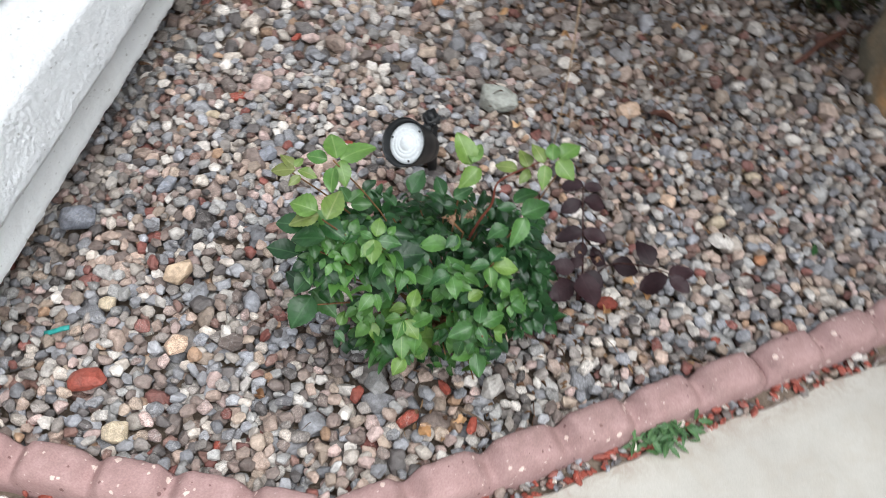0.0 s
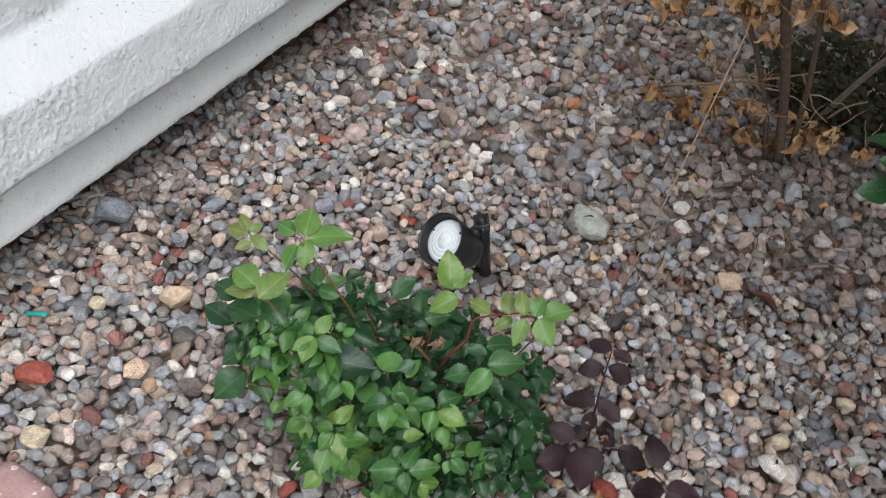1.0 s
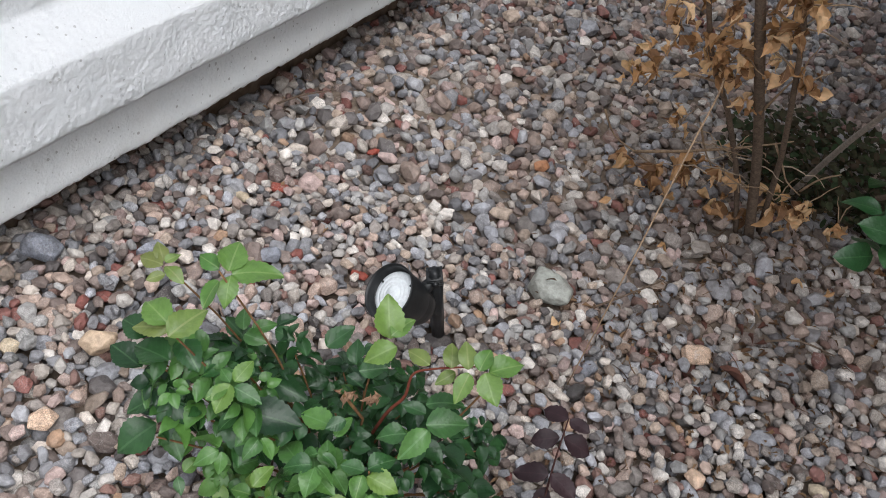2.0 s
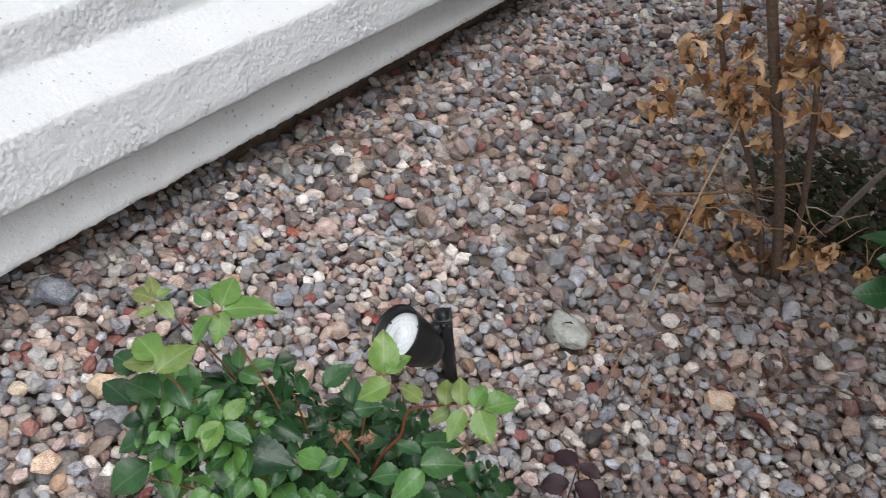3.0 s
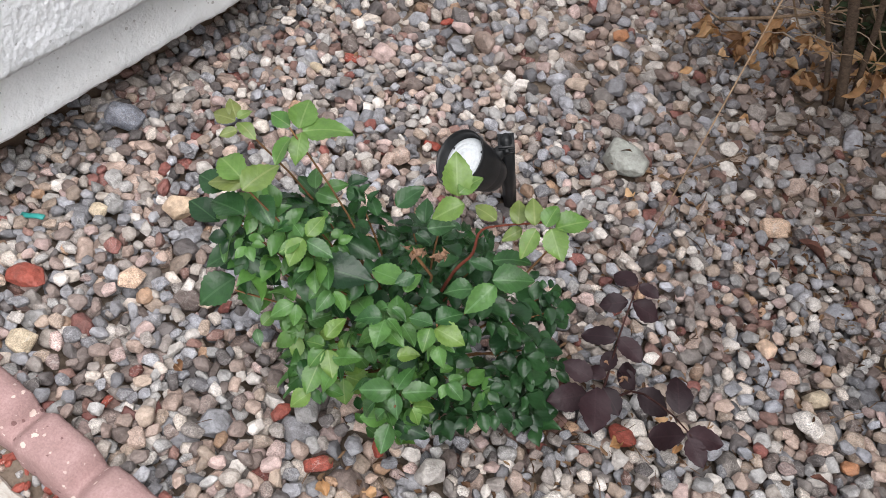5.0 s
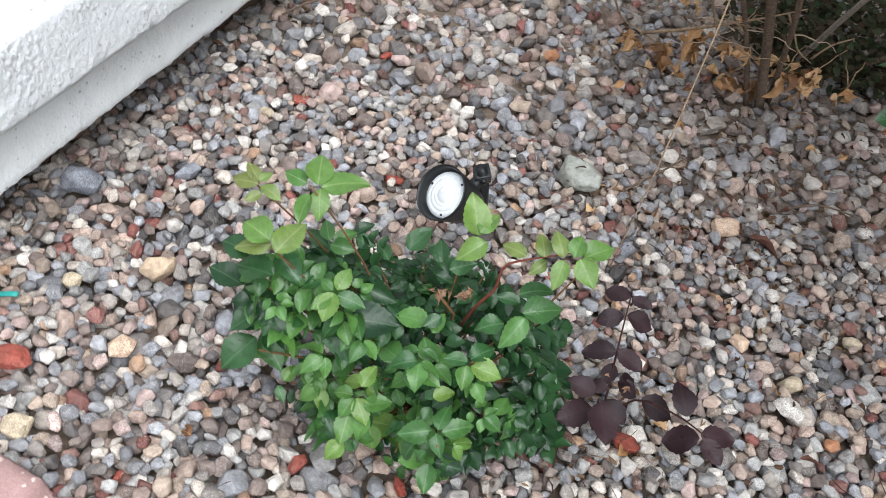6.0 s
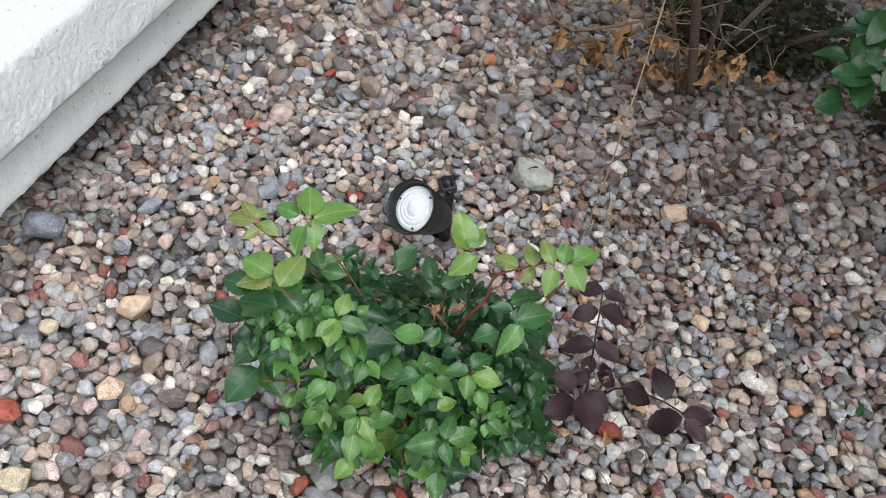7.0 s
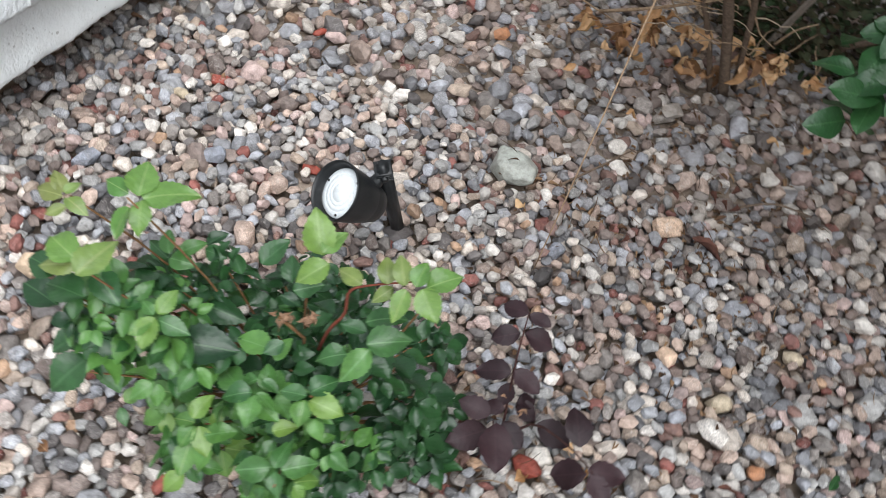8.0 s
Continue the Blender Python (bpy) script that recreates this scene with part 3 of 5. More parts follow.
def chipped_shape(rng, fine, bare=False, blocky=False):
    """A sub-angular stone: the hull of a few scattered points, its edges worn round."""
    n = 22 if blocky else rng.randint(9, 15)
    p = 7.0 if blocky else rng.uniform(2.4, 4.4)
    b, c = rng.uniform(0.60, 0.92), rng.uniform(0.46, 0.76)
    bm = bmesh.new()
    spin = rng.uniform(0, 6.28)
    for i in range(n):
        z = 1 - 2 * (i + 0.5) / n + rng.uniform(-0.12, 0.12)
        z = max(-0.97, min(0.97, z))
        a = spin + i * 2.39996 + rng.uniform(-0.35, 0.35)
        r = math.sqrt(1 - z * z)
        d = Vector((r * math.cos(a), r * math.sin(a), z))
        k = (abs(d.x) ** p + abs(d.y) ** p + abs(d.z) ** p) ** (-1 / p) * rng.uniform(0.86, 1.08)
        bm.verts.new(d * k)
    bmesh.ops.convex_hull(bm, input=list(bm.verts))
    bmesh.ops.dissolve_limit(bm, angle_limit=radians(11), verts=list(bm.verts), edges=list(bm.edges))
    worn = [] if bare else bmesh.ops.bevel(bm, geom=list(bm.edges), offset=0.105 if fine else 0.085, segments=2 if fine else 1, profile=0.5, affect='EDGES', clamp_overlap=True)['faces']
    for f in worn:
        f.smooth = True
    bmesh.ops.remove_doubles(bm, verts=list(bm.verts), dist=0.012)
    bmesh.ops.triangulate(bm, faces=list(bm.faces))
    for v in bm.verts:
        v.co.y *= b
        v.co.z *= c
    bm.verts.index_update()
    bmesh.ops.recalc_face_normals(bm, faces=list(bm.faces))
    vs = np.array([tuple(v.co) for v in bm.verts])
    fs = np.array([[w.index for w in f.verts] for f in bm.faces])
    soft = np.array([f.smooth for f in bm.faces])
    bm.free()
    return vs, fs, b, c, soft


SHAPES = 48
ROUND = 15   # the first shapes are round, the others chipped
FINE = [stone_shape(random.Random(100 + i), 3) if i < ROUND else chipped_shape(random.Random(200 + i), True) for i in range(SHAPES)]
COARSE = [stone_shape(random.Random(100 + i), 2) if i < ROUND else chipped_shape(random.Random(200 + i), False) for i in range(SHAPES)]
TINY = [stone_shape(random.Random(100 + i), 1) if i < ROUND else chipped_shape(random.Random(200 + i), False, True) for i in range(SHAPES)]

# stones with a look of their own: x, y, half-length, material key, turn
MARKS = [
    (-0.418, 0.702, 0.038, 'red', 10), (0.083, 0.698, 0.024, 'red', 40), (-0.002, 0.732, 0.020, 'red', 80), (0.136, 0.757, 0.019, 'red', 130),
    (0.421, 0.987, 0.024, 'white', 20), (0.409, 0.962, 0.026, 'red', -20), (-0.261, 1.657, 0.020, 'red', 60), (-0.341, 1.430, 0.025, 'red', 15),
    (0.050, 1.874, 0.026, 'orange', 70), (0.205, 1.490, 0.058, 'pale', 0), (0.493, 1.503, 0.034, 'peach', 25), (-0.549, 1.038, 0.042, 'blue', 20),
    (-0.337, 0.931, 0.034, 'tan', 60), (-0.353, 0.624, 0.030, 'cream', 10), (0.366, 0.815, 0.020, 'white', 50), (0.712, 1.106, 0.018, 'orange', 30),
    (0.327, 1.296, 0.027, 'dark', 70), (0.358, 1.671, 0.024, 'white', 15), (0.646, 1.201, 0.027, 'cream', 40), (0.549, 1.232, 0.026, 'peach', 70), (0.640, 1.715, 0.022, 'white', 5),
]
BITS = [
    (0.598, 0.905, 0.016, 'red', 20), (0.183, 0.688, 0.021, 'red', 80), (-0.10, 1.315, 0.021, 'red', 10),
    (-0.38, 1.360, 0.020, 'cream', 0), (-0.20, 0.62, 0.013, 'red', 95), (-0.02, 1.86, 0.018, 'blue', 30),
    (0.02, 1.12, 0.026, 'cream', 30), (-0.25, 1.25, 0.030, 'blue', 30), (-0.42, 1.15, 0.030, 'blue', 55), (0.74, 1.34, 0.024, 'cream', 10),
    (0.33, 1.36, 0.024, 'blue', 70), (0.84, 1.45, 0.022, 'white', 0), (-0.30, 0.78, 0.026, 'peach', 50), (-0.44, 0.86, 0.022, 'cream', 5),
]
MARK_COLORS = {'white': (0.74, 0.70, 0.65), 'orange': (0.46, 0.21, 0.10), 'pale': (0.35, 0.37, 0.34), 'peach': (0.68, 0.49, 0.36),
               'blue': (0.25, 0.27, 0.32), 'tan': (0.50, 0.38, 0.27), 'cream': (0.58, 0.49, 0.36), 'dark': (0.07, 0.065, 0.065)}
MARK_NAMES = {'white': "rounded white river stone among the gravel", 'orange': "rusty orange river stone among the gravel", 'red': "broken piece of red lava rock lying on the gravel",
              'pale': "large flat pale grey stone among the gravel", 'peach': "peach-coloured river stone among the gravel", 'blue': "blue-grey river stone among the gravel",
              'tan': "tan wedge-shaped river stone among the gravel", 'cream': "cream river stone among the gravel", 'dark': "dark charcoal-grey river stone among the gravel"}

SWELL = 1.10   # stones press into one another at their sides
CELL = 0.004
GX0, GY0, GX1, GY1 = -0.75, 0.45, 1.45, 4.45
HEIGHT = np.zeros((int((GX1 - GX0) / CELL), int((GY1 - GY0) / CELL)))


def wall_dip(x, y):
    """The gravel sinks a little towards the foot of the wall."""
    near = 1 - (x - wall_x(y, 0.66)) / 0.14
    return 0.019 * min(1.0, max(0.0, near))


def in_bed(x, y, r):
    if y < kerb_y(x) + r * 0.45 or x < wall_x(y, 0.728) + r * 0.5 or y > 4.35:
        return False
    return x < min(1.32, 1.32 - (y - 2.3) * 0.34)


def drop(x, y, a, b, c, turn, sink):
    """Lets a stone come to rest at (x, y) on what lies there; returns the height of its middle."""
    i, j = int((x - GX0) / CELL), int((y - GY0) / CELL)
    k = int(a / CELL) + 1
    if i < k or j < k or i + k >= HEIGHT.shape[0] or j + k >= HEIGHT.shape[1]:
        return None
    g = np.arange(-k, k + 1) * CELL
    u, v = np.meshgrid(g, g, indexing="ij")
    ct, st = math.cos(turn), math.sin(turn)
    e = ((u * ct + v * st) / a) ** 2 + ((v * ct - u * st) / b) ** 2
    inside = e < 1
    bulge = np.where(inside, c * np.sqrt(np.clip(1 - e, 0, 1)), 0)
    spot = HEIGHT[i - k:i + k + 1, j - k:j + k + 1]
    z = np.quantile((spot + bulge)[inside], sink)
    np.maximum(spot, np.where(inside, z + bulge, 0), out=spot)
    return z


def low_spot(rng, tries, area):
    best = None
    for _ in range(tries):
        x, y = rng.uniform(area[0], area[1]), rng.uniform(area[2], area[3])
        if not in_bed(x, y, 0.015):
            continue
        i, j = int((x - GX0) / CELL), int((y - GY0) / CELL)
        h = HEIGHT[i - 2:i + 3:2, j - 2:j + 3:2].mean()
        if best is None or h < best[0]:
            best = (h, x, y)
    return best


def lay_stones():
    """Every stone's place: x, y, z, half-length, shape, turn and tilts."""
    rng = random.Random(11)
    laid, marked = [], []
    area = (GX0 + 0.03, GX1 - 0.03, GY0 + 0.03, GY1 - 0.03)
    close = (-0.65, 1.0, GY0 + 0.03, 1.55)
    total = 34500
    at_marks = int(total * 0.80)
    for n in range(total):
        if n == at_marks:
            for x, y, a, key, turn in MARKS + BITS:
                a = a * 0.84
                s = rng.randrange(SHAPES) if key == 'white' else rng.randrange(ROUND, SHAPES)
                z = drop(x, y, a, a * FINE[s][2], a * FINE[s][3], radians(turn), 0.68)
                marked.append((x, y, z, a, s, radians(turn), key))
        small = n > total - 7200
        spot = low_spot(rng, 26 if small else 9, close if small and rng.random() < 0.8 else area)
        if spot is None:
            continue
        _, x, y = spot
        a = min(0.027, max(0.008, rng.lognormvariate(math.log(0.0157 if y < 1.05 else 0.0160), 0.22)))
        if n >= at_marks and any((x - q[0]) ** 2 + (y - q[1]) ** 2 < (q[3] * 0.8 + a * 0.6) ** 2 for q in marked):
            continue
        if small:
            a = rng.uniform(0.0085, 0.0145)
        s = rng.randrange(SHAPES) if rng.random() < (0.55 if y < 1.05 else 0.12) else rng.randrange(ROUND, SHAPES)
        b, c = FINE[s][2], FINE[s][3]
        turn = rng.uniform(0, 2 * math.pi)
        z = drop(x, y, a, a * b, a * c, turn, 0.74)
        if z is not None:
            laid.append((x, y, z, a, s, turn, rng.gauss(0, 0.26 if y < 1.05 else 0.38), rng.gauss(0, 0.26 if y < 1.05 else 0.38)))
    return laid, marked


def stone_turn(row):
    return Euler((row[6], row[7], row[5])).to_matrix()


def joined_stones(rows, shapes, material):
    """Many stones in one mesh, made straight from arrays."""
    vs, fs, soft, at = [], [], [], 0
    for row in rows:
        v, f = shapes[row[4]][0], shapes[row[4]][1]
        vs.append(v * (row[3] * SWELL) @ np.array(stone_turn(row)).T + np.array(row[:3]))
        fs.append(f + at)
        soft.append(shapes[row[4]][4])
        at += len(v)
    v, f = np.concatenate(vs), np.concatenate(fs)
    me = bpy.data.meshes.new("mesh")
    me.vertices.add(len(v))
    me.vertices.foreach_set("co", v.astype(np.float32).ravel())
    me.loops.add(f.size)
    me.loops.foreach_set("vertex_index", f.astype(np.int32).ravel())
    me.polygons.add(len(f))
    me.polygons.foreach_set("loop_start", np.arange(0, f.size, 3, dtype=np.int32))
    me.polygons.foreach_set("loop_total", np.full(len(f), 3, dtype=np.int32))
    me.polygons.foreach_set("use_smooth", np.concatenate(soft))
    me.materials.append(material)
    me.update(calc_edges=True)
    me.validate()
    return me


def single_stone(shape, size, material):
    me = mesh_from(shape[0] * size, [tuple(int(i) for i in t) for t in shape[1]], material)
    me.polygons.foreach_set("use_smooth", shape[4])
    return me


def build_litter(level):
    """Crumbled leaf and bark caught between the stones, thickest round the shrub's foot and on the far side of the rose."""
    rng = random.Random(71)
    heaps = [(0.50, 1.94, 0.20, 600), (0.60, 1.55, 0.20, 170), (0.60, 1.45, 0.09, 150), (0.33, 1.52, 0.08, 110), (0.5, 1.15, 0.2, 130), (0.36, 0.88, 0.12, 160), (0.20, 0.72, 0.10, 80), (0.85, 1.35, 0.35, 130), (0.9, 2.2, 0.45, 260), (1.03, 1.87, 0.06, 260), (1.0, 1.98, 0.09, 240), (0.0, 2.4, 0.5, 90), (-0.45, 1.75, 0.2, 50)]
    flakes = [leaf_mesh(rng, M_CRUMB, 0.020 * rng.uniform(0.5, 1.2), 0.009 * rng.uniform(0.5, 1.3), 0.5, 0.3, 0.12, rng.uniform(0.3, 1.2), 4) for _ in range(10)]
    straws = [tube([(0, -0.02, 0), (0.002, 0, 0.002), (-0.001, 0.022, 0.0)], [0.0007, 0.0009, 0.0006], M_CRUMB, 4) for _ in range(3)]
    verts, faces = [], []
    for x0, y0, spread, count in heaps:
        for _ in range(count):
            x, y = x0 + rng.gauss(0, spread), y0 + rng.gauss(0, spread)
            if not in_bed(x, y, 0.02):
                continue
            i, j = int((x - GX0) / CELL), int((y - GY0) / CELL)
            if not (3 < i < HEIGHT.shape[0] - 4 and 3 < j < HEIGHT.shape[1] - 4):
                continue
            spot = HEIGHT[i - 3:i + 4, j - 3:j + 4]
            z = float(np.quantile(spot, rng.choice((0.15, 0.35, 0.5)))) - level + 0.004
            me = rng.choice(straws) if rng.random() < 0.16 else rng.choice(flakes)
            a = rng.uniform(0, 6.28)
            m = leaf_pose((x, y, z), (math.cos(a), math.sin(a), rng.gauss(0, 0.3)), (rng.gauss(0, 0.6), rng.gauss(0, 0.6), 1), rng.uniform(0.5, 1.15))
            at = len(verts)
            verts += [m @ v.co for v in me.vertices]
            faces += [tuple(at + k for k in f.vertices) for f in me.polygons]
    ob = new("leaf_litter", mesh_from(verts, faces, M_CRUMB))
    tagged(ob, "crumbled brown leaves and straw between the river stones", "litter", kind="stuff")


def build_stones():
    laid, marked = lay_stones()
    inner = HEIGHT[int((0.0 - GX0) / CELL):int((0.9 - GX0) / CELL), int((1.1 - GY0) / CELL):int((2.2 - GY0) / CELL)]
    level = float(np.quantile(inner, 0.55))
    # leave out what is buried under others
    seen = []
    for r in laid:
        i, j, k = int((r[0] - GX0) / CELL), int((r[1] - GY0) / CELL), max(1, int(r[3] * 0.55 / CELL))
        cover = HEIGHT[i - k:i + k + 1:k, j - k:j + k + 1:k] - (r[2] + r[3] * FINE[r[4]][3] * 0.8)
        if cover.min() < 0.006:
            seen.append((r[0], r[1], r[2] - level - wall_dip(r[0], r[1]), *r[3:]))
    laid = seen
    # the stones by the edging, nearest to the path, are single; the rest is one mass
    def single(r):
        return r[2] > -0.012 and r[1] < kerb_y(r[0]) + 0.235 and -0.36 < r[0] < 0.62
    near = [r for r in laid if single(r)][:300]
    chosen = set(id(r) for r in near)
    rest = [r for r in laid if id(r) not in chosen]
    fine = [r for r in rest if r[2] > -0.012 and r[1] < 1.4]
    done = set(id(r) for r in fine)
    far = [r for r in rest if id(r) not in done and (r[1] > 2.35 or r[0] > 1.15 or r[2] < -0.018)]
    done |= set(id(r) for r in far)
    coarse = [r for r in rest if id(r) not in done]
    bed = thing("gravel_bed", "bed of mixed grey, tan and pink rounded river stones", "gravel")
    bed["kind"] = "stuff"
    part("stone_mass", joined_stones(fine, FINE, M_STONES), bed, kind="stuff")
    part("stone_mass", joined_stones(coarse, COARSE, M_STONES), bed, kind="stuff")
    part("stone_mass", joined_stones(far, TINY, M_STONES), bed, kind="stuff")
    shared = [single_stone(shape, 1.0, M_PEBBLE) for shape in FINE]
    for r in near:
        part("stone", shared[r[4]], bed, m=Matrix.Translation(r[:3]) @ stone_turn(r).to_4x4() @ Matrix.Scale(r[3] * SWELL, 4))
    build_litter(level)
    mats = {key: stone_material(key + "_stone", 'object', c) for key, c in MARK_COLORS.items()}
    mats['red'] = M_RED
    slab = chipped_shape(random.Random(6), True, False, True)
    for x, y, z, a, s, turn, key in marked:
        shape = slab if key == 'pale' else FINE[s]
        flat = 0.7 if key == 'red' else 0.6 if key == 'pale' else 1.0
        ob = new("lava_rock" if key == 'red' else "river_stone", single_stone(shape, (a * (0.86 if key == 'pale' else 1), a * (0.75 if key in ('red', 'pale') else 1), a * flat), mats[key]))
        ob.matrix_basis = Matrix.Translation((x, y, z - level + (0.008 if key in ('white', 'peach') else -0.002 if key == 'pale' else 0.002 if key == 'red' else 0.0))) @ Euler((0.1, -0.08, turn)).to_matrix().to_4x4()
        tagged(ob, MARK_NAMES[key], "stone", "landmark stones")



# ---- rose bush ----
ROOT = Vector((0.115, 0.885, -0.01))
# shoots in the body of the bush: x, y, z, kind
SHOOTS = [
    (0.183, 0.745, 0.338, 1), (0.122, 0.743, 0.337, 1), (0.105, 0.887, 0.305, 0), (0.037, 0.960, 0.208, 0), (0.033, 0.749, 0.348, 1),
    (0.066, 0.736, 0.245, 1), (0.085, 0.756, 0.268, 1), (0.151, 0.752, 0.248, 1), (0.173, 0.690, 0.285, 1), (0.127, 0.708, 0.209, 1),
    (0.056, 0.703, 0.211, 1), (0.171, 0.690, 0.180, 1), (0.272, 0.940, 0.085, 0), (-0.050, 0.800, 0.110, 1), (0.022, 0.727, 0.195, 1),
    (0.245, 0.880, 0.20, 0), (0.235, 0.80, 0.22, 0), (0.20, 0.78, 0.15, 0), (0.10, 0.76, 0.15, 1), (0.0, 0.80, 0.15, 1),
    (-0.03, 0.76, 0.385, 1), (-0.06, 0.73, 0.35, 0), (0.0, 0.79, 0.365, 1),
]
SHOOTS_HIGH = [(-0.06, 0.735, 0.385, 1), (0.0, 0.76, 0.38, 1), (-0.02, 0.80, 0.37, 0), (-0.04, 0.75, 0.395, 1), (0.10, 0.985, 0.23, 0), (0.05, 1.0, 0.21, 0), (0.14, 0.96, 0.27, 0), (0.02, 0.86, 0.345, 0), (0.20, 0.82, 0.35, 1), (0.10, 0.82, 0.335, 0), (0.17, 0.85, 0.36, 0), (0.07, 0.90, 0.30, 0), (0.22, 0.87, 0.30, 0), (-0.02, 0.88, 0.27, 0), (0.15, 0.93, 0.25, 0)]
# the shaded side, hanging to the stones
SHOOTS_SHADED = [(0.25, 0.90, 0.20, 0), (0.275, 0.93, 0.15, 0), (0.25, 0.96, 0.215, 0), (0.28, 0.92, 0.09, 0), (0.245, 0.86, 0.14, 0), (0.235, 0.98, 0.215, 0), (0.265, 0.885, 0.12, 0)]
SHOOTS_LOW = [(0.155, 0.80, 0.30, 0), (0.175, 0.775, 0.29, 0), (0.14, 0.775, 0.28, 0), (0.13, 0.80, 0.31, 0), (0.02, 0.745, 0.215, 1), (0.045, 0.725, 0.18, 1), (0.0, 0.75, 0.235, 1)]

# leaflets of the shoots that stand out, one by one: stalk, tip, kind (0 mature darkened for shade, 1 mature, 2 young, 3
# blushed)
SHOOT_TALL = [
    (-0.04, 0.81, 0.436, -0.051, 0.84, 0.451, 2), (-0.035, 0.809, 0.436, 0.001, 0.834, 0.448, 2), (-0.053, 0.812, 0.431, -0.079, 0.813, 0.431, 2),
    (-0.036, 0.808, 0.435, -0.026, 0.782, 0.422, 2), (-0.042, 0.797, 0.431, -0.046, 0.772, 0.418, 2), (-0.085, 0.764, 0.454, -0.112, 0.76, 0.452, 3),
    (-0.087, 0.767, 0.455, -0.104, 0.78, 0.462, 3), (-0.085, 0.767, 0.455, -0.078, 0.779, 0.461, 3), (-0.082, 0.764, 0.454, -0.059, 0.759, 0.451, 3),
    (-0.078, 0.758, 0.45, -0.088, 0.745, 0.444, 3), (-0.053, 0.732, 0.417, -0.088, 0.74, 0.421, 2), (-0.052, 0.732, 0.411, -0.085, 0.719, 0.405, 3),
    (-0.039, 0.714, 0.424, -0.027, 0.749, 0.442, 3),
]
SHOOT_SIDE = [
    (-0.077, 0.72, 0.346, -0.118, 0.725, 0.349, 0), (-0.043, 0.721, 0.38, -0.084, 0.72, 0.379, 0), (-0.054, 0.753, 0.376, -0.022, 0.736, 0.367, 1),
    (-0.069, 0.725, 0.397, -0.103, 0.723, 0.397, 0), (-0.067, 0.738, 0.33, -0.07, 0.706, 0.314, 1), (-0.058, 0.729, 0.304, -0.083, 0.703, 0.292, 0),
    (-0.065, 0.728, 0.252, -0.087, 0.689, 0.232, 0), (-0.068, 0.75, 0.235, -0.035, 0.723, 0.222, 1), (-0.068, 0.731, 0.261, -0.103, 0.749, 0.269, 0),
]
SHOOT_TIP = [
    (-0.027, 0.827, 0.341, -0.043, 0.846, 0.35, 1), (-0.024, 0.824, 0.339, 0.003, 0.825, 0.34, 1), (-0.029, 0.846, 0.321, -0.011, 0.863, 0.33, 1),
    (-0.03, 0.829, 0.33, -0.057, 0.834, 0.332, 0), (-0.012, 0.872, 0.316, 0.001, 0.891, 0.325, 0), (-0.009, 0.865, 0.318, 0.014, 0.864, 0.317, 0),
    (0.017, 0.739, 0.367, 0.017, 0.714, 0.354, 2), (0.022, 0.739, 0.366, 0.05, 0.737, 0.366, 1), (0.019, 0.743, 0.369, 0.023, 0.766, 0.38, 2),
    (0.015, 0.741, 0.367, -0.001, 0.747, 0.37, 1), (0.016, 0.736, 0.365, 0.004, 0.719, 0.356, 2), (0.032, 0.756, 0.313, 0.082, 0.768, 0.319, 0),
    (0.015, 0.761, 0.295, 0.042, 0.728, 0.279, 0), (0.012, 0.76, 0.293, -0.015, 0.749, 0.287, 0),
]
SHOOT_REACHING = [
    (0.132, 0.849, 0.413, 0.114, 0.869, 0.446, 2), (0.134, 0.847, 0.42, 0.143, 0.871, 0.432, 2), (0.144, 0.841, 0.416, 0.125, 0.817, 0.404, 2),
    (0.19, 0.811, 0.448, 0.165, 0.814, 0.449, 3), (0.244, 0.828, 0.457, 0.268, 0.849, 0.467, 2), (0.241, 0.826, 0.456, 0.261, 0.807, 0.446, 2),
    (0.225, 0.825, 0.452, 0.209, 0.846, 0.462, 3), (0.235, 0.826, 0.456, 0.234, 0.847, 0.466, 2), (0.227, 0.826, 0.446, 0.227, 0.801, 0.434, 3),
    (0.211, 0.839, 0.424, 0.201, 0.822, 0.415, 3), (0.207, 0.831, 0.436, 0.197, 0.852, 0.446, 3), (0.202, 0.833, 0.432, 0.205, 0.85, 0.44, 2),
    (0.207, 0.801, 0.376, 0.242, 0.818, 0.385, 1),
]
LEAVES_MATURE = [
    (0.211, 0.798, 0.375, 0.202, 0.766, 0.359, 1), (0.196, 0.822, 0.379, 0.224, 0.842, 0.388, 1), (0.2, 0.815, 0.374, 0.176, 0.812, 0.373, 0),
    (0.192, 0.795, 0.357, 0.166, 0.781, 0.35, 1), (0.171, 0.753, 0.325, 0.148, 0.748, 0.323, 1), (0.173, 0.756, 0.327, 0.19, 0.776, 0.337, 1),
    (0.171, 0.749, 0.324, 0.176, 0.728, 0.313, 2), (0.176, 0.751, 0.324, 0.209, 0.75, 0.324, 2), (0.125, 0.793, 0.331, 0.113, 0.777, 0.323, 0),
    (0.114, 0.789, 0.315, 0.078, 0.787, 0.313, 1), (0.122, 0.781, 0.313, 0.124, 0.803, 0.324, 1),
]
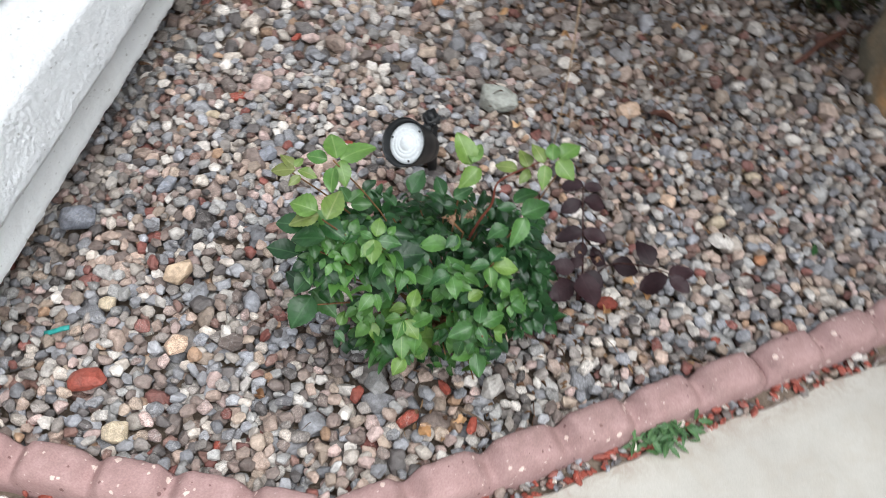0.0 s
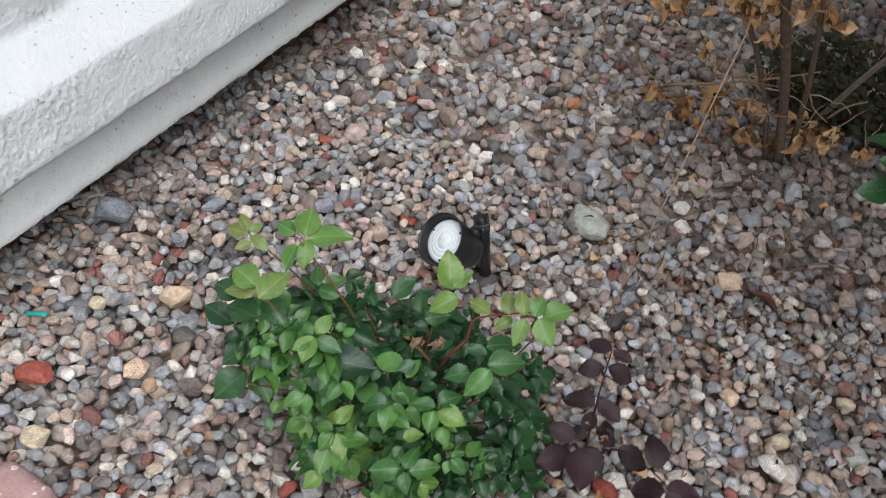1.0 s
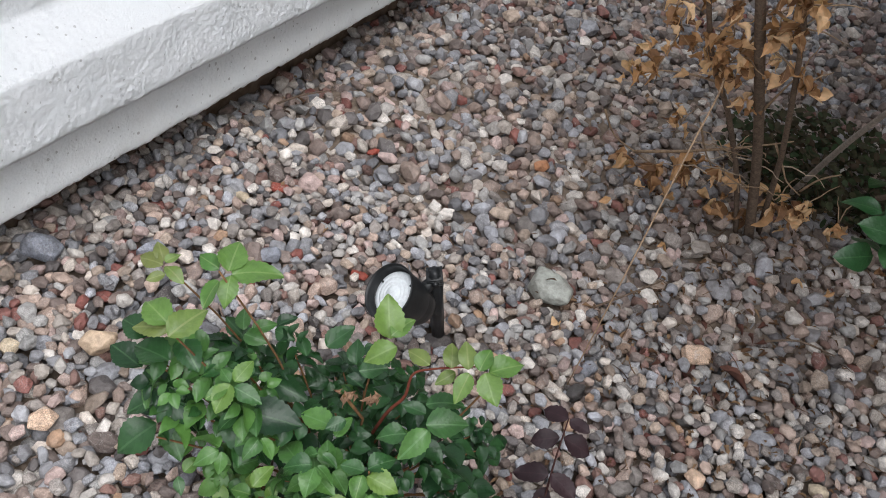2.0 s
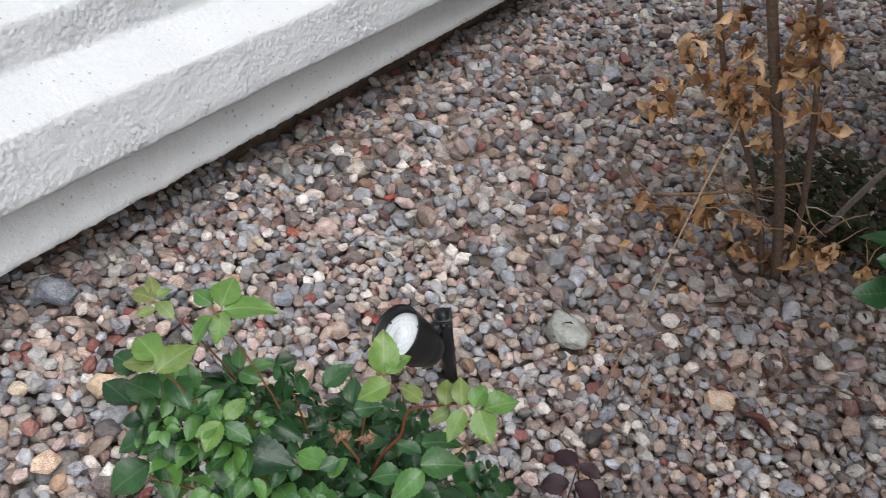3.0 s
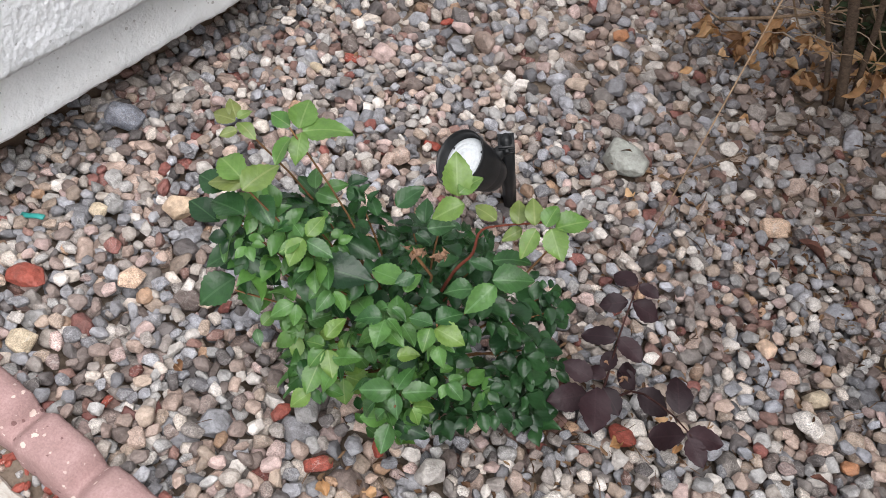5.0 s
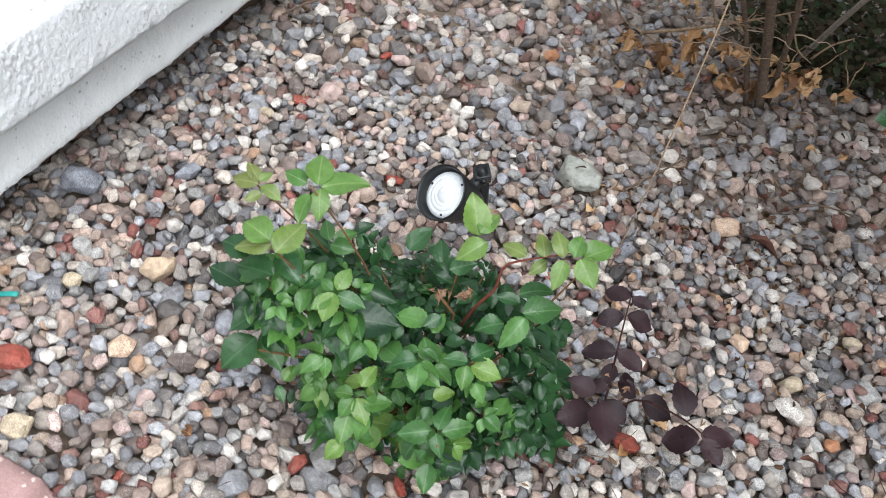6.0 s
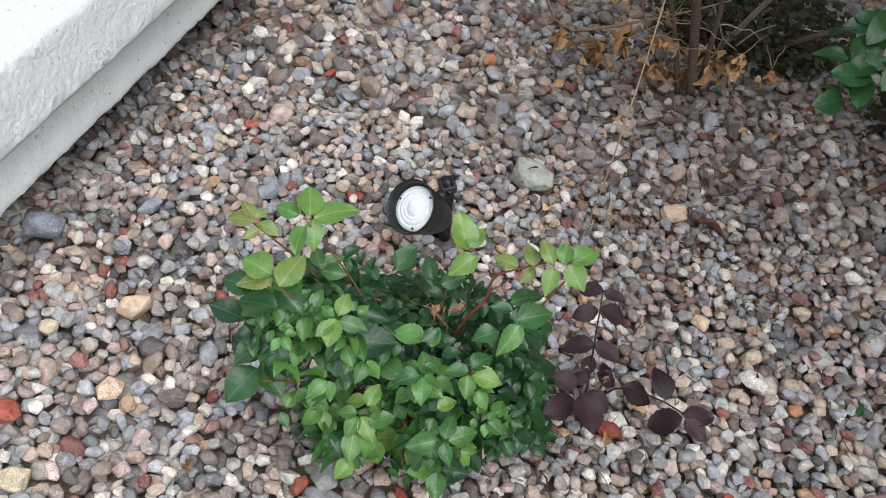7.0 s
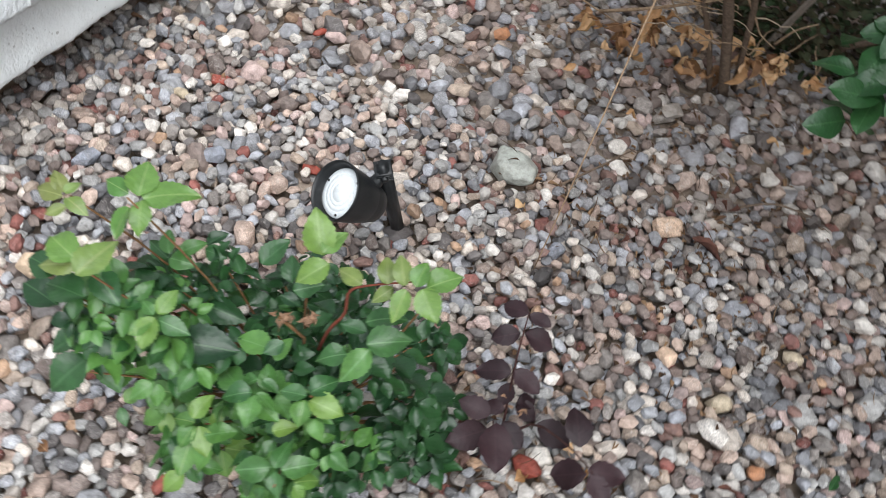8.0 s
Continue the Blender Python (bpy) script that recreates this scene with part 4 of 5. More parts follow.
LEAVES_FRONT = [
    (0.073, 0.707, 0.274, 0.078, 0.73, 0.285, 2), (0.07, 0.745, 0.277, 0.058, 0.763, 0.286, 1), (0.131, 0.757, 0.294, 0.114, 0.777, 0.303, 1),
    (0.123, 0.728, 0.274, 0.119, 0.757, 0.288, 1), (0.149, 0.729, 0.275, 0.167, 0.741, 0.28, 2), (0.167, 0.702, 0.261, 0.166, 0.728, 0.274, 1),
    (0.172, 0.706, 0.253, 0.199, 0.723, 0.261, 1), (0.166, 0.703, 0.251, 0.177, 0.684, 0.242, 1), (0.16, 0.709, 0.244, 0.13, 0.692, 0.236, 1),
    (0.169, 0.696, 0.198, 0.175, 0.669, 0.184, 1), (0.164, 0.699, 0.2, 0.138, 0.687, 0.194, 1), (0.171, 0.706, 0.188, 0.205, 0.708, 0.189, 0),
    (0.018, 0.752, 0.211, -0.013, 0.742, 0.206, 2), (0.024, 0.746, 0.218, 0.045, 0.765, 0.227, 1),
]
LEAVES_FRONT_LOW = [
    (0.061, 0.716, 0.203, 0.067, 0.684, 0.187, 2), (0.069, 0.689, 0.18, 0.057, 0.668, 0.169, 2), (0.076, 0.719, 0.219, 0.101, 0.734, 0.227, 1),
    (0.085, 0.717, 0.209, 0.078, 0.691, 0.195, 1), (-0.028, 0.728, 0.189, -0.022, 0.746, 0.198, 2), (-0.033, 0.723, 0.182, -0.02, 0.711, 0.175, 1),
    (0.02, 0.818, 0.294, 0.062, 0.817, 0.294, 0), (0.055, 0.872, 0.326, 0.069, 0.903, 0.341, 0), (0.035, 0.865, 0.303, 0.015, 0.88, 0.31, 0),
    (0.103, 0.849, 0.35, 0.088, 0.871, 0.361, 0), (0.115, 0.828, 0.369, 0.139, 0.842, 0.376, 1), (0.102, 0.83, 0.35, 0.123, 0.827, 0.348, 0),
]


class Foliage:
    """Leaf blades of one plant: the first ones each a part of their own, those past the limit joined into one mass."""

    def __init__(self, owner, limit):
        self.owner, self.limit, self.count, self.more = owner, limit, 0, {}

    def add(self, me, m, label=""):
        self.count += 1
        if self.count <= self.limit:
            part("leaf", me, self.owner, label, m)
        else:
            self.more.setdefault(me.materials[0].name, []).append((me, m))

    def close(self):
        for name, rows in self.more.items():
            verts, faces = [], []
            for me, m in rows:
                at = len(verts)
                verts += [m @ v.co for v in me.vertices]
                faces += [tuple(at + i for i in f.vertices) for f in me.polygons]
            part("leaf_mass", mesh_from(verts, faces, bpy.data.materials[name]), self.owner, kind="stuff")


def in_bush(p):
    """The bush overhangs towards the path and draws in below."""
    if p.z < 0.19 and p.x < -0.015:
        return False
    return p.y > 0.70 + 0.58 * max(0.0, 0.19 - p.z)


def compound(rng, fol, blades, tip, way, count, size):
    """A rose leaf: an end leaflet and pairs of side leaflets on one stalk, whose end is at tip."""
    if not in_bush(Vector(tip) + Vector(way) * 0.02):
        return []
    way = Vector(way).normalized()
    up = Vector((rng.gauss(0, 0.6), rng.gauss(-0.3, 0.55), 1)).normalized()
    up = (up - up.dot(way) * way).normalized()
    side = way.cross(up)
    droop = Vector((0, 0, -0.15))
    fol.add(rng.choice(blades), leaf_pose(tip, way + droop, up, size * 1.12))
    stalk = [Vector(tip)]
    for k in range((count - 1) // 2):
        p = Vector(tip) - way * size * (0.004 + 0.022 * k)
        for sgn in (-1, 1):
            w = (way * rng.uniform(0.25, 0.6) + side * sgn + Vector((0, 0, rng.uniform(-0.3, 0.15)))).normalized()
            u = (up + side * sgn * rng.uniform(-0.1, 0.4) + Vector((rng.gauss(0, 0.2), rng.gauss(0, 0.2), 0))).normalized()
            fol.add(rng.choice(blades), leaf_pose(p + w * 0.003, w, u, size * rng.uniform(0.78, 1.05)))
        stalk.append(p)
    stalk.append(Vector(tip) - way * size * 0.055)
    return stalk


def build_rose():
    rng = random.Random(21)
    bush = thing("rose_bush", "low leafy green rose bush with pale young shoots", "bush", ROOT)
    inv = Matrix.Translation(-ROOT)
    kinds = []
    for material, n, ln, wd in ((M_SHADED_LEAF, 7, 0.034, 0.026), (M_LEAF, 9, 0.034, 0.026), (M_YOUNG, 6, 0.033, 0.0265), (M_BLUSH, 4, 0.030, 0.022)):
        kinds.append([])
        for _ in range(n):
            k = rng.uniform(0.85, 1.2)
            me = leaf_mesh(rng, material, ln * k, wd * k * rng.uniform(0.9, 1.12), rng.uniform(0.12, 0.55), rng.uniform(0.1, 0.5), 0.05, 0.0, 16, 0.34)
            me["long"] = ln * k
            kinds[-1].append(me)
    fol = Foliage(bush, 300)
    fol_add = fol.add
    fol.add = lambda me, m, label="": fol_add(me, inv @ m, label)
    for x, y, z, u, v, w, kind in SHOOT_TALL + SHOOT_SIDE + SHOOT_TIP + SHOOT_REACHING + LEAVES_MATURE + LEAVES_FRONT + LEAVES_FRONT_LOW:
        way = Vector((u - x, v - y, w - z))
        up = Vector((rng.gauss(0, 0.22), rng.gauss(-0.42, 0.2), 1))
        me = rng.choice(kinds[kind])
        fol.add(me, leaf_pose(Vector((x, y, z)), way + Vector((0, 0, 0.004)), up, way.length * 1.06 / me["long"]))
    shoots = SHOOTS + SHOOTS_HIGH + SHOOTS_SHADED + SHOOTS_LOW
    centre = Vector((0.10, 0.84, 0.16))
    stems = []
    for x, y, z, kind in shoots:
        tip = Vector((x, y, z - 0.025))
        away = (tip - centre)
        away.z *= 0.25
        base_ang = math.atan2(away.y, away.x)
        cane_top = tip - Vector((0, 0, 0.012))
        hub = ROOT + Vector(((x - ROOT.x) * 0.25, (y - ROOT.y) * 0.25, max(0.02, z * 0.35)))
        stems.append((hub, cane_top, kind))
        for j in range(5):
            ang = base_ang + (0 if j == 0 else j * 2.2 + rng.uniform(-0.5, 0.5))
            way = Vector((math.cos(ang), math.sin(ang), rng.uniform(-0.35, 0.25)))
            reach = rng.uniform(0.004, 0.014) if j == 0 else rng.uniform(0.018, 0.036)
            at = tip + Vector((math.cos(ang), math.sin(ang), 0)) * reach - Vector((0, 0, 0.016 * j))
            k = kind if not (kind in (2, 3) and j > 1) else 1
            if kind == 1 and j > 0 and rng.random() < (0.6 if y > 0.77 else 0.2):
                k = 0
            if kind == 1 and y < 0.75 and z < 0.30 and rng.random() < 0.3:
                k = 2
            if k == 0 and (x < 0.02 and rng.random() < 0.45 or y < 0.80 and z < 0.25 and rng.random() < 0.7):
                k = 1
            # far-side leaves mostly take the copy with shade in its colour
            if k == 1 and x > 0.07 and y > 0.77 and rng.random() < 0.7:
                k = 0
            size = rng.uniform(0.48, 0.9)
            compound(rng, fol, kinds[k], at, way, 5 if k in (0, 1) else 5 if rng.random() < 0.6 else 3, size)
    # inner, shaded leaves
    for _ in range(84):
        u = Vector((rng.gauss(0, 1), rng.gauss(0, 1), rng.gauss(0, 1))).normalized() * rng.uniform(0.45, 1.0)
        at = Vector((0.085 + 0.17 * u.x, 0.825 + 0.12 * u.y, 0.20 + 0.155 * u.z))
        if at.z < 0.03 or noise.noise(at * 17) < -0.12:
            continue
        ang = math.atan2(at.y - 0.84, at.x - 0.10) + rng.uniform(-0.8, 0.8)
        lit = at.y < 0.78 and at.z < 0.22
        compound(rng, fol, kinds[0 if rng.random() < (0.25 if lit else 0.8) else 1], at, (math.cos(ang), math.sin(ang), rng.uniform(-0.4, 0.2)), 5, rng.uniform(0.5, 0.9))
    fol.close()
    for x, y, z, kind in ((-0.043, 0.797, 0.445, 2), (-0.095, 0.782, 0.432, 2), (-0.048, 0.735, 0.40, 2), (0.125, 0.845, 0.41, 2), (0.25, 0.83, 0.445, 2), (0.21, 0.80, 0.37, 1), (0.176, 0.752, 0.33, 1),
                          (0.018, 0.745, 0.355, 1), (-0.07, 0.725, 0.36, 1), (-0.055, 0.715, 0.25, 1), (0.06, 0.75, 0.3, 1)):
        tip = Vector((x, y, z))
        hub = ROOT + Vector(((x - ROOT.x) * 0.35, (y - ROOT.y) * 0.35, z * 0.45))
        stems.append((hub, tip, kind))
    for hub, top, kind in stems:
        red = kind >= 2
        mid = hub.lerp(top, 0.5) + Vector((rng.uniform(-0.012, 0.012), rng.uniform(-0.012, 0.012), 0.01))
        pts = [ROOT + Vector((rng.uniform(-0.012, 0.012), rng.uniform(-0.012, 0.012), -0.02)), hub, mid, top]
        part("cane", tube([p - ROOT for p in smooth_line(pts)], taper(0.0018 if red else 0.0026, 0.0010, 10), M_CANE, 7), bush)
    red_cane = [(0.12, 0.86, 0.16), (0.152, 0.835, 0.312), (0.168, 0.835, 0.357), (0.170, 0.835, 0.395), (0.188, 0.835, 0.417), (0.235, 0.835, 0.454)]
    part("cane", tube([p - ROOT for p in smooth_line(red_cane, 20)], taper(0.0023, 0.0008, 20), M_REDCANE, 8), bush, "stout red young cane")
    # withered bloom
    centre = Vector((0.136, 0.811, 0.356))
    for i in range(15):
        ang = i * 2.4
        centre = Vector((0.136, 0.811, 0.356)) if i < 9 else Vector((0.112, 0.806, 0.350))
        me = leaf_mesh(rng, M_PETAL, rng.uniform(0.005, 0.0085), rng.uniform(0.005, 0.008), 0.9, 0.6, 0.1, 1.2, 6)
        at = centre - ROOT + Vector((rng.gauss(0, 0.004), rng.gauss(0, 0.004), rng.gauss(0, 0.003)))
        part("petal", me, bush, "withered tan petal", leaf_pose(at, (math.cos(ang), math.sin(ang), rng.uniform(-0.9, 0.9)), (rng.gauss(0, 1), rng.gauss(0, 1), 1)))
    part("cane", tube([Vector((0.13, 0.83, 0.26)) - ROOT, Vector((0.134, 0.82, 0.31)) - ROOT, centre - ROOT], [0.002, 0.0016, 0.002], M_CANE, 6), bush)


def smooth_line(pts, n=10):
    """n points of a smooth curve through a few."""
    pts = [Vector(p) for p in pts]
    out = []
    for i in range(n):
        t = i / (n - 1) * (len(pts) - 1)
        k = min(int(t), len(pts) - 2)
        f = t - k
        p0, p1, p2, p3 = pts[max(k - 1, 0)], pts[k], pts[k + 1], pts[min(k + 2, len(pts) - 1)]
        out.append(0.5 * (2 * p1 + (p2 - p0) * f + (2 * p0 - 5 * p1 + 4 * p2 - p3) * f * f + (3 * p1 - p0 - 3 * p2 + p3) * f ** 3))
    return out


def taper(a, b, n):
    return [a + (b - a) * i / (n - 1) for i in range(n)]


# ---- plum seedling ----
def build_plum():
    rng = random.Random(31)
    base = Vector((0.36, 0.965, 0.0))
    plant = thing("plum_seedling", "dark purple-leaved seedling sprawling over the stones", "plant", base)
    arms = [
        [(0.36, 0.965, 0.0), (0.358, 0.975, 0.06), (0.348, 0.995, 0.12), (0.340, 1.015, 0.165), (0.333, 1.05, 0.208)],
        [(0.36, 0.965, 0.0), (0.375, 0.965, 0.07), (0.396, 0.962, 0.116), (0.44, 0.92, 0.165), (0.47, 0.886, 0.190)],
        [(0.36, 0.965, 0.0), (0.352, 0.962, 0.05), (0.344, 0.957, 0.09)],
    ]
    blades = [leaf_mesh(rng, M_PLUM, 0.040, 0.040 * rng.uniform(0.70, 0.82), 0.15, rng.uniform(0.1, 0.3), 0.05, 0.0, 11) for _ in range(7)]
    # leaves along the upright arm, round the foot and along the sprawling arm: stalk, tip
    upright = [
        (0.333, 1.047, 0.209, 0.297, 1.053, 0.200), (0.335, 1.047, 0.208, 0.364, 1.042, 0.212), (0.338, 1.034, 0.186, 0.380, 1.040, 0.176), (0.333, 1.028, 0.191, 0.300, 1.013, 0.176),
        (0.341, 0.995, 0.153, 0.297, 0.985, 0.142), (0.344, 1.003, 0.147, 0.384, 0.990, 0.143), (0.346, 1.000, 0.122, 0.346, 0.975, 0.10),
    ]
    foot = [
        (0.362, 0.990, 0.10, 0.395, 0.982, 0.094), (0.338, 0.961, 0.096, 0.295, 0.955, 0.106), (0.342, 0.957, 0.066, 0.302, 0.915, 0.066), (0.348, 0.953, 0.091, 0.372, 0.892, 0.090),
        (0.365, 0.985, 0.105, 0.385, 1.010, 0.10), (0.352, 0.972, 0.10, 0.322, 0.975, 0.09), (0.356, 0.965, 0.085, 0.392, 0.945, 0.075),
    ]
    sprawl = [
        (0.396, 0.962, 0.118, 0.446, 0.958, 0.112), (0.451, 0.931, 0.158, 0.430, 0.976, 0.170), (0.464, 0.885, 0.186, 0.424, 0.882, 0.150), (0.464, 0.888, 0.188, 0.508, 0.900, 0.188), (0.468, 0.885, 0.186, 0.497, 0.862, 0.182),
    ]
    for x, y, z, u, v, w in upright + foot + sprawl:
        way = Vector((u - x, v - y, w - z))
        up = Vector((rng.gauss(0, 0.12), rng.gauss(-0.4, 0.12), 1))
        part("leaf", rng.choice(blades), plant, m=leaf_pose(Vector((x, y, z)) - base, way, up, way.length / 0.040))
    for _ in range(6):
        at = Vector((0.365, 0.972, 0.112)) - base + Vector((rng.gauss(0, 0.016), rng.gauss(0, 0.012), rng.gauss(0, 0.004)))
        a = rng.uniform(0, 6.28)
        part("dry_scrap", leaf_mesh(rng, M_PETAL, rng.uniform(0.006, 0.011), 0.005, 0.6, 0.4, 0.1, 1.0, 5), plant, "pale withered scrap", leaf_pose(at, (math.cos(a), math.sin(a), 0.1), (0, -0.3, 1)))
    for arm in arms:
        part("stem", tube([p - base for p in smooth_line(arm)], taper(0.0022, 0.0009, 10), M_STEM, 6), plant)


# ---- spotlight ----
def ring_profile(points, material, sides=40):
    """A turned body: points of (radius, along z)."""
    verts, faces = [], []
    m = len(points)
    for s in range(sides):
        t = 2 * math.pi * s / sides
        for r, z in points:
            verts.append((r * math.cos(t), r * math.sin(t), z))
    for s in range(sides):
        u = (s + 1) % sides
        for j in range(m - 1):
            faces.append((s * m + j, u * m + j, u * m + j + 1, s * m + j + 1))
    return mesh_from(verts, faces, material)


def build_spotlight():
    lens_at = Vector((0.033, 1.128, 0.189))
    axis = Vector((-0.50, -0.60, 0.62)).normalized()
    foot = Vector((0.080, 1.272, 0.0))
    hinge = Vector((0.070, 1.186, 0.198))
    lamp = thing("garden_spotlight", "black plastic garden spotlight on a leaning stake", "spotlight", foot)
    q = axis.to_track_quat('Z', 'Y').to_matrix().to_4x4()
    m = Matrix.Translation(lens_at - foot) @ q
    shell = [(0.0, -0.075), (0.018, -0.074), (0.026, -0.068), (0.030, -0.055), (0.032, -0.045), (0.0325, -0.043), (0.034, -0.040), (0.038, -0.018), (0.041, 0.0),
             (0.0428, 0.008), (0.0434, 0.013), (0.0430, 0.0148), (0.0416, 0.0145), (0.0400, 0.008), (0.0385, -0.001), (0.0365, -0.003), (0.0, -0.004)]
    body = part("housing", ring_profile(shell, M_BLACK), lamp, "matt black flared housing", m)
    lens = [(0.0, 0.0035), (0.013, 0.0032), (0.0135, 0.0027), (0.0142, 0.003), (0.019, 0.0026), (0.0195, 0.0021), (0.0202, 0.0024), (0.026, 0.0018), (0.0265, 0.0012), (0.0272, 0.0014), (0.0345, 0.0005), (0.036, -0.003)]
    part("lens", ring_profile(lens, M_LENS), body, "frosted white ribbed lens")
    for a in (70, 190, 310):
        bm = bmesh.new()
        bmesh.ops.create_cone(bm, cap_ends=True, segments=10, radius1=0.0022, radius2=0.0018, depth=0.003)
        part("screw", mesh_of(bm, M_BLACK), body, m=pose(0.0315 * math.cos(radians(a)), 0.0315 * math.sin(radians(a)), 0.0005))
    # stake: flat ribbed bar
    way = (hinge - foot).normalized()
    bm = bmesh.new()
    bmesh.ops.create_cube(bm, size=1)
    for v in bm.verts:
        v.co.x *= 0.021 if v.co.z > 0 else 0.016
        v.co.y *= 0.019
        v.co.z = v.co.z * ((hinge - foot).length + 0.05) - 0.025
    bmesh.ops.bevel(bm, geom=list(bm.edges), offset=0.003, segments=3, affect='EDGES')
    mid = (hinge - foot) * 0.5
    part("stake", mesh_of(bm, M_BLACK), lamp, m=Matrix.Translation(mid) @ way.to_track_quat('Z', 'Y').to_matrix().to_4x4())
    # hinge: a ribbed block on top of the stake, with a bolt, and a bracket to the housing
    cross = axis.cross(way).normalized()
    side = cross.cross(way).normalized()
    stand = Matrix((cross, side, way)).transposed().to_4x4()
    bm = bmesh.new()
    bmesh.ops.create_cube(bm, size=1)
    for v in bm.verts:
        v.co = Vector((v.co.x * 0.019, v.co.y * (0.026 if v.co.z < 0 else 0.016), v.co.z * 0.030))
    bmesh.ops.bevel(bm, geom=list(bm.edges), offset=0.0025, segments=2, affect='EDGES')
    kn = part("hinge", mesh_of(bm, M_BLACK), lamp, m=Matrix.Translation(hinge - foot + way * 0.006) @ stand)
    for k in range(4):
        bm = bmesh.new()
        bmesh.ops.create_cube(bm, size=1)
        for v in bm.verts:
            v.co = Vector((v.co.x * 0.0235, v.co.y * 0.0245, v.co.z * 0.0022))
        bmesh.ops.bevel(bm, geom=list(bm.edges), offset=0.0005, segments=1, affect='EDGES')
        part("rib", mesh_of(bm, M_BLACK), kn, m=pose(0, 0, -0.010 + 0.0062 * k))
    part("bolt", ring_profile([(0.0, -0.016), (0.0045, -0.016), (0.005, -0.015), (0.005, 0.015), (0.0045, 0.016), (0.0, 0.016)], M_BLACK, 12), kn, m=pose(0, 0, -0.001, 0, 90, 0))
    a = hinge - foot
    b = lens_at - axis * 0.04 - foot
    b = b + (a - b).normalized() * 0.026
    part("bracket", tube([a, a.lerp(b, 0.5), b], [0.0085, 0.0095, 0.012], M_BLACK, 10), lamp)


# ---- dead shrub and the green shrub behind it ----
def curled(rng):
    """A dry leaf, crumpled."""
    me = leaf_mesh(rng, M_DRY, rng.uniform(0.024, 0.042), rng.uniform(0.017, 0.029), rng.uniform(0.1, 0.7), rng.uniform(0.1, 0.8), 0.04, rng.uniform(0.3, 1.3), 10)
    shift = Vector((rng.uniform(0, 50), rng.uniform(0, 50), 0))
    for v in me.vertices:
        q = v.co * 70 + shift
        v.co += Vector((noise.noise(q), noise.noise(q + Vector((9, 0, 0))), 1.8 * noise.noise(q + Vector((0, 9, 0))))) * 0.0048
    return me


def build_dead_shrub():
    rng = random.Random(41)
    base = Vector((0.512, 2.02, -0.02))
    shrub = thing("dead_shrub", "leafless brown shrub with clusters of dry curled leaves", "shrub", base)
    trunks = [
        ([(0.525, 1.975, -0.03), (0.448, 1.884, 0.218), (0.375, 1.749, 0.434), (0.321, 1.651, 0.59), (0.284, 1.582, 0.701), (0.248, 1.514, 0.81)], 0.0135, 0.0085),
        ([(0.496, 1.975, -0.03), (0.437, 1.943, 0.123), (0.358, 1.827, 0.309), (0.314, 1.781, 0.383), (0.276, 1.729, 0.466), (0.244, 1.666, 0.567), (0.213, 1.599, 0.674), (0.183, 1.538, 0.772)], 0.0072, 0.0045),
        ([(0.54, 2.013, -0.03), (0.494, 1.888, 0.211), (0.47, 1.826, 0.311), (0.445, 1.767, 0.406), (0.412, 1.693, 0.524), (0.381, 1.634, 0.618), (0.345, 1.567, 0.725), (0.315, 1.51, 0.816)], 0.0075, 0.0045),
    ]
    for pts, a, b in trunks:
        part("trunk", tube([p - base for p in smooth_line(pts, 18)], taper(a * 0.84, b * 0.84, 18), M_BARK, 10), shrub)
    twigs = [
        [(0.218, 1.982, 0.061), (0.307, 1.939, 0.13), (0.385, 1.896, 0.199), (0.438, 1.863, 0.251), (0.488, 1.829, 0.305)],
        [(0.412, 1.797, 0.357), (0.421, 1.761, 0.414), (0.43, 1.732, 0.461)],
        [(0.463, 1.846, 0.278), (0.501, 1.885, 0.217), (0.523, 1.908, 0.18), (0.561, 1.924, 0.154)],
        [(0.556, 1.915, 0.168), (0.57, 1.878, 0.227), (0.596, 1.853, 0.268)],
        [(0.417, 1.946, 0.119), (0.457, 1.951, 0.111), (0.502, 1.945, 0.119), (0.55, 1.937, 0.133)],
        [(0.131, 1.918, 0.163), (0.164, 1.964, 0.09), (0.218, 1.982, 0.061), (0.289, 2, 0.031)],
        [(0.321, 1.865, 0.248), (0.357, 1.919, 0.162), (0.406, 1.966, 0.087)],
        [(0.364, 1.708, 0.499), (0.39, 1.713, 0.492), (0.429, 1.725, 0.472)],
        [(0.342, 1.691, 0.527), (0.331, 1.728, 0.467), (0.314, 1.757, 0.422), (0.295, 1.759, 0.418)],
        [(0.276, 1.729, 0.466), (0.245, 1.734, 0.457), (0.212, 1.741, 0.447)],
        [(0.244, 1.666, 0.567), (0.225, 1.679, 0.546), (0.204, 1.701, 0.511)],
        [(0.316, 1.785, 0.376), (0.255, 1.792, 0.365), (0.175, 1.816, 0.327)],
    ]
    for i, pts in enumerate(twigs):
        part("twig", tube([p - base for p in smooth_line(pts, 10)], taper(0.0042 if i == 0 else 0.0026, 0.0012, 10), M_TWIG, 6), shrub)
    part("twig", tube([Vector(p) - base for p in smooth_line([(0.324, 1.69, 0.43), (0.327, 1.60, 0.44), (0.3235, 1.483, 0.403), (0.3165, 1.33, 0.195), (0.310, 1.285, 0.02)], 14)], taper(0.0021, 0.0010, 14), M_TWIG, 6), shrub, "long pale hanging twig")
    for i in range(12):
        a = Vector((rng.uniform(0.36, 0.50), rng.uniform(1.88, 1.95), rng.uniform(0.10, 0.22)))
        b = a + Vector((rng.choice((-1, 1)) * rng.uniform(0.05, 0.14), rng.uniform(-0.05, 0.03), rng.uniform(-0.06, 0.09)))
        b.z = max(b.z, 0.04)
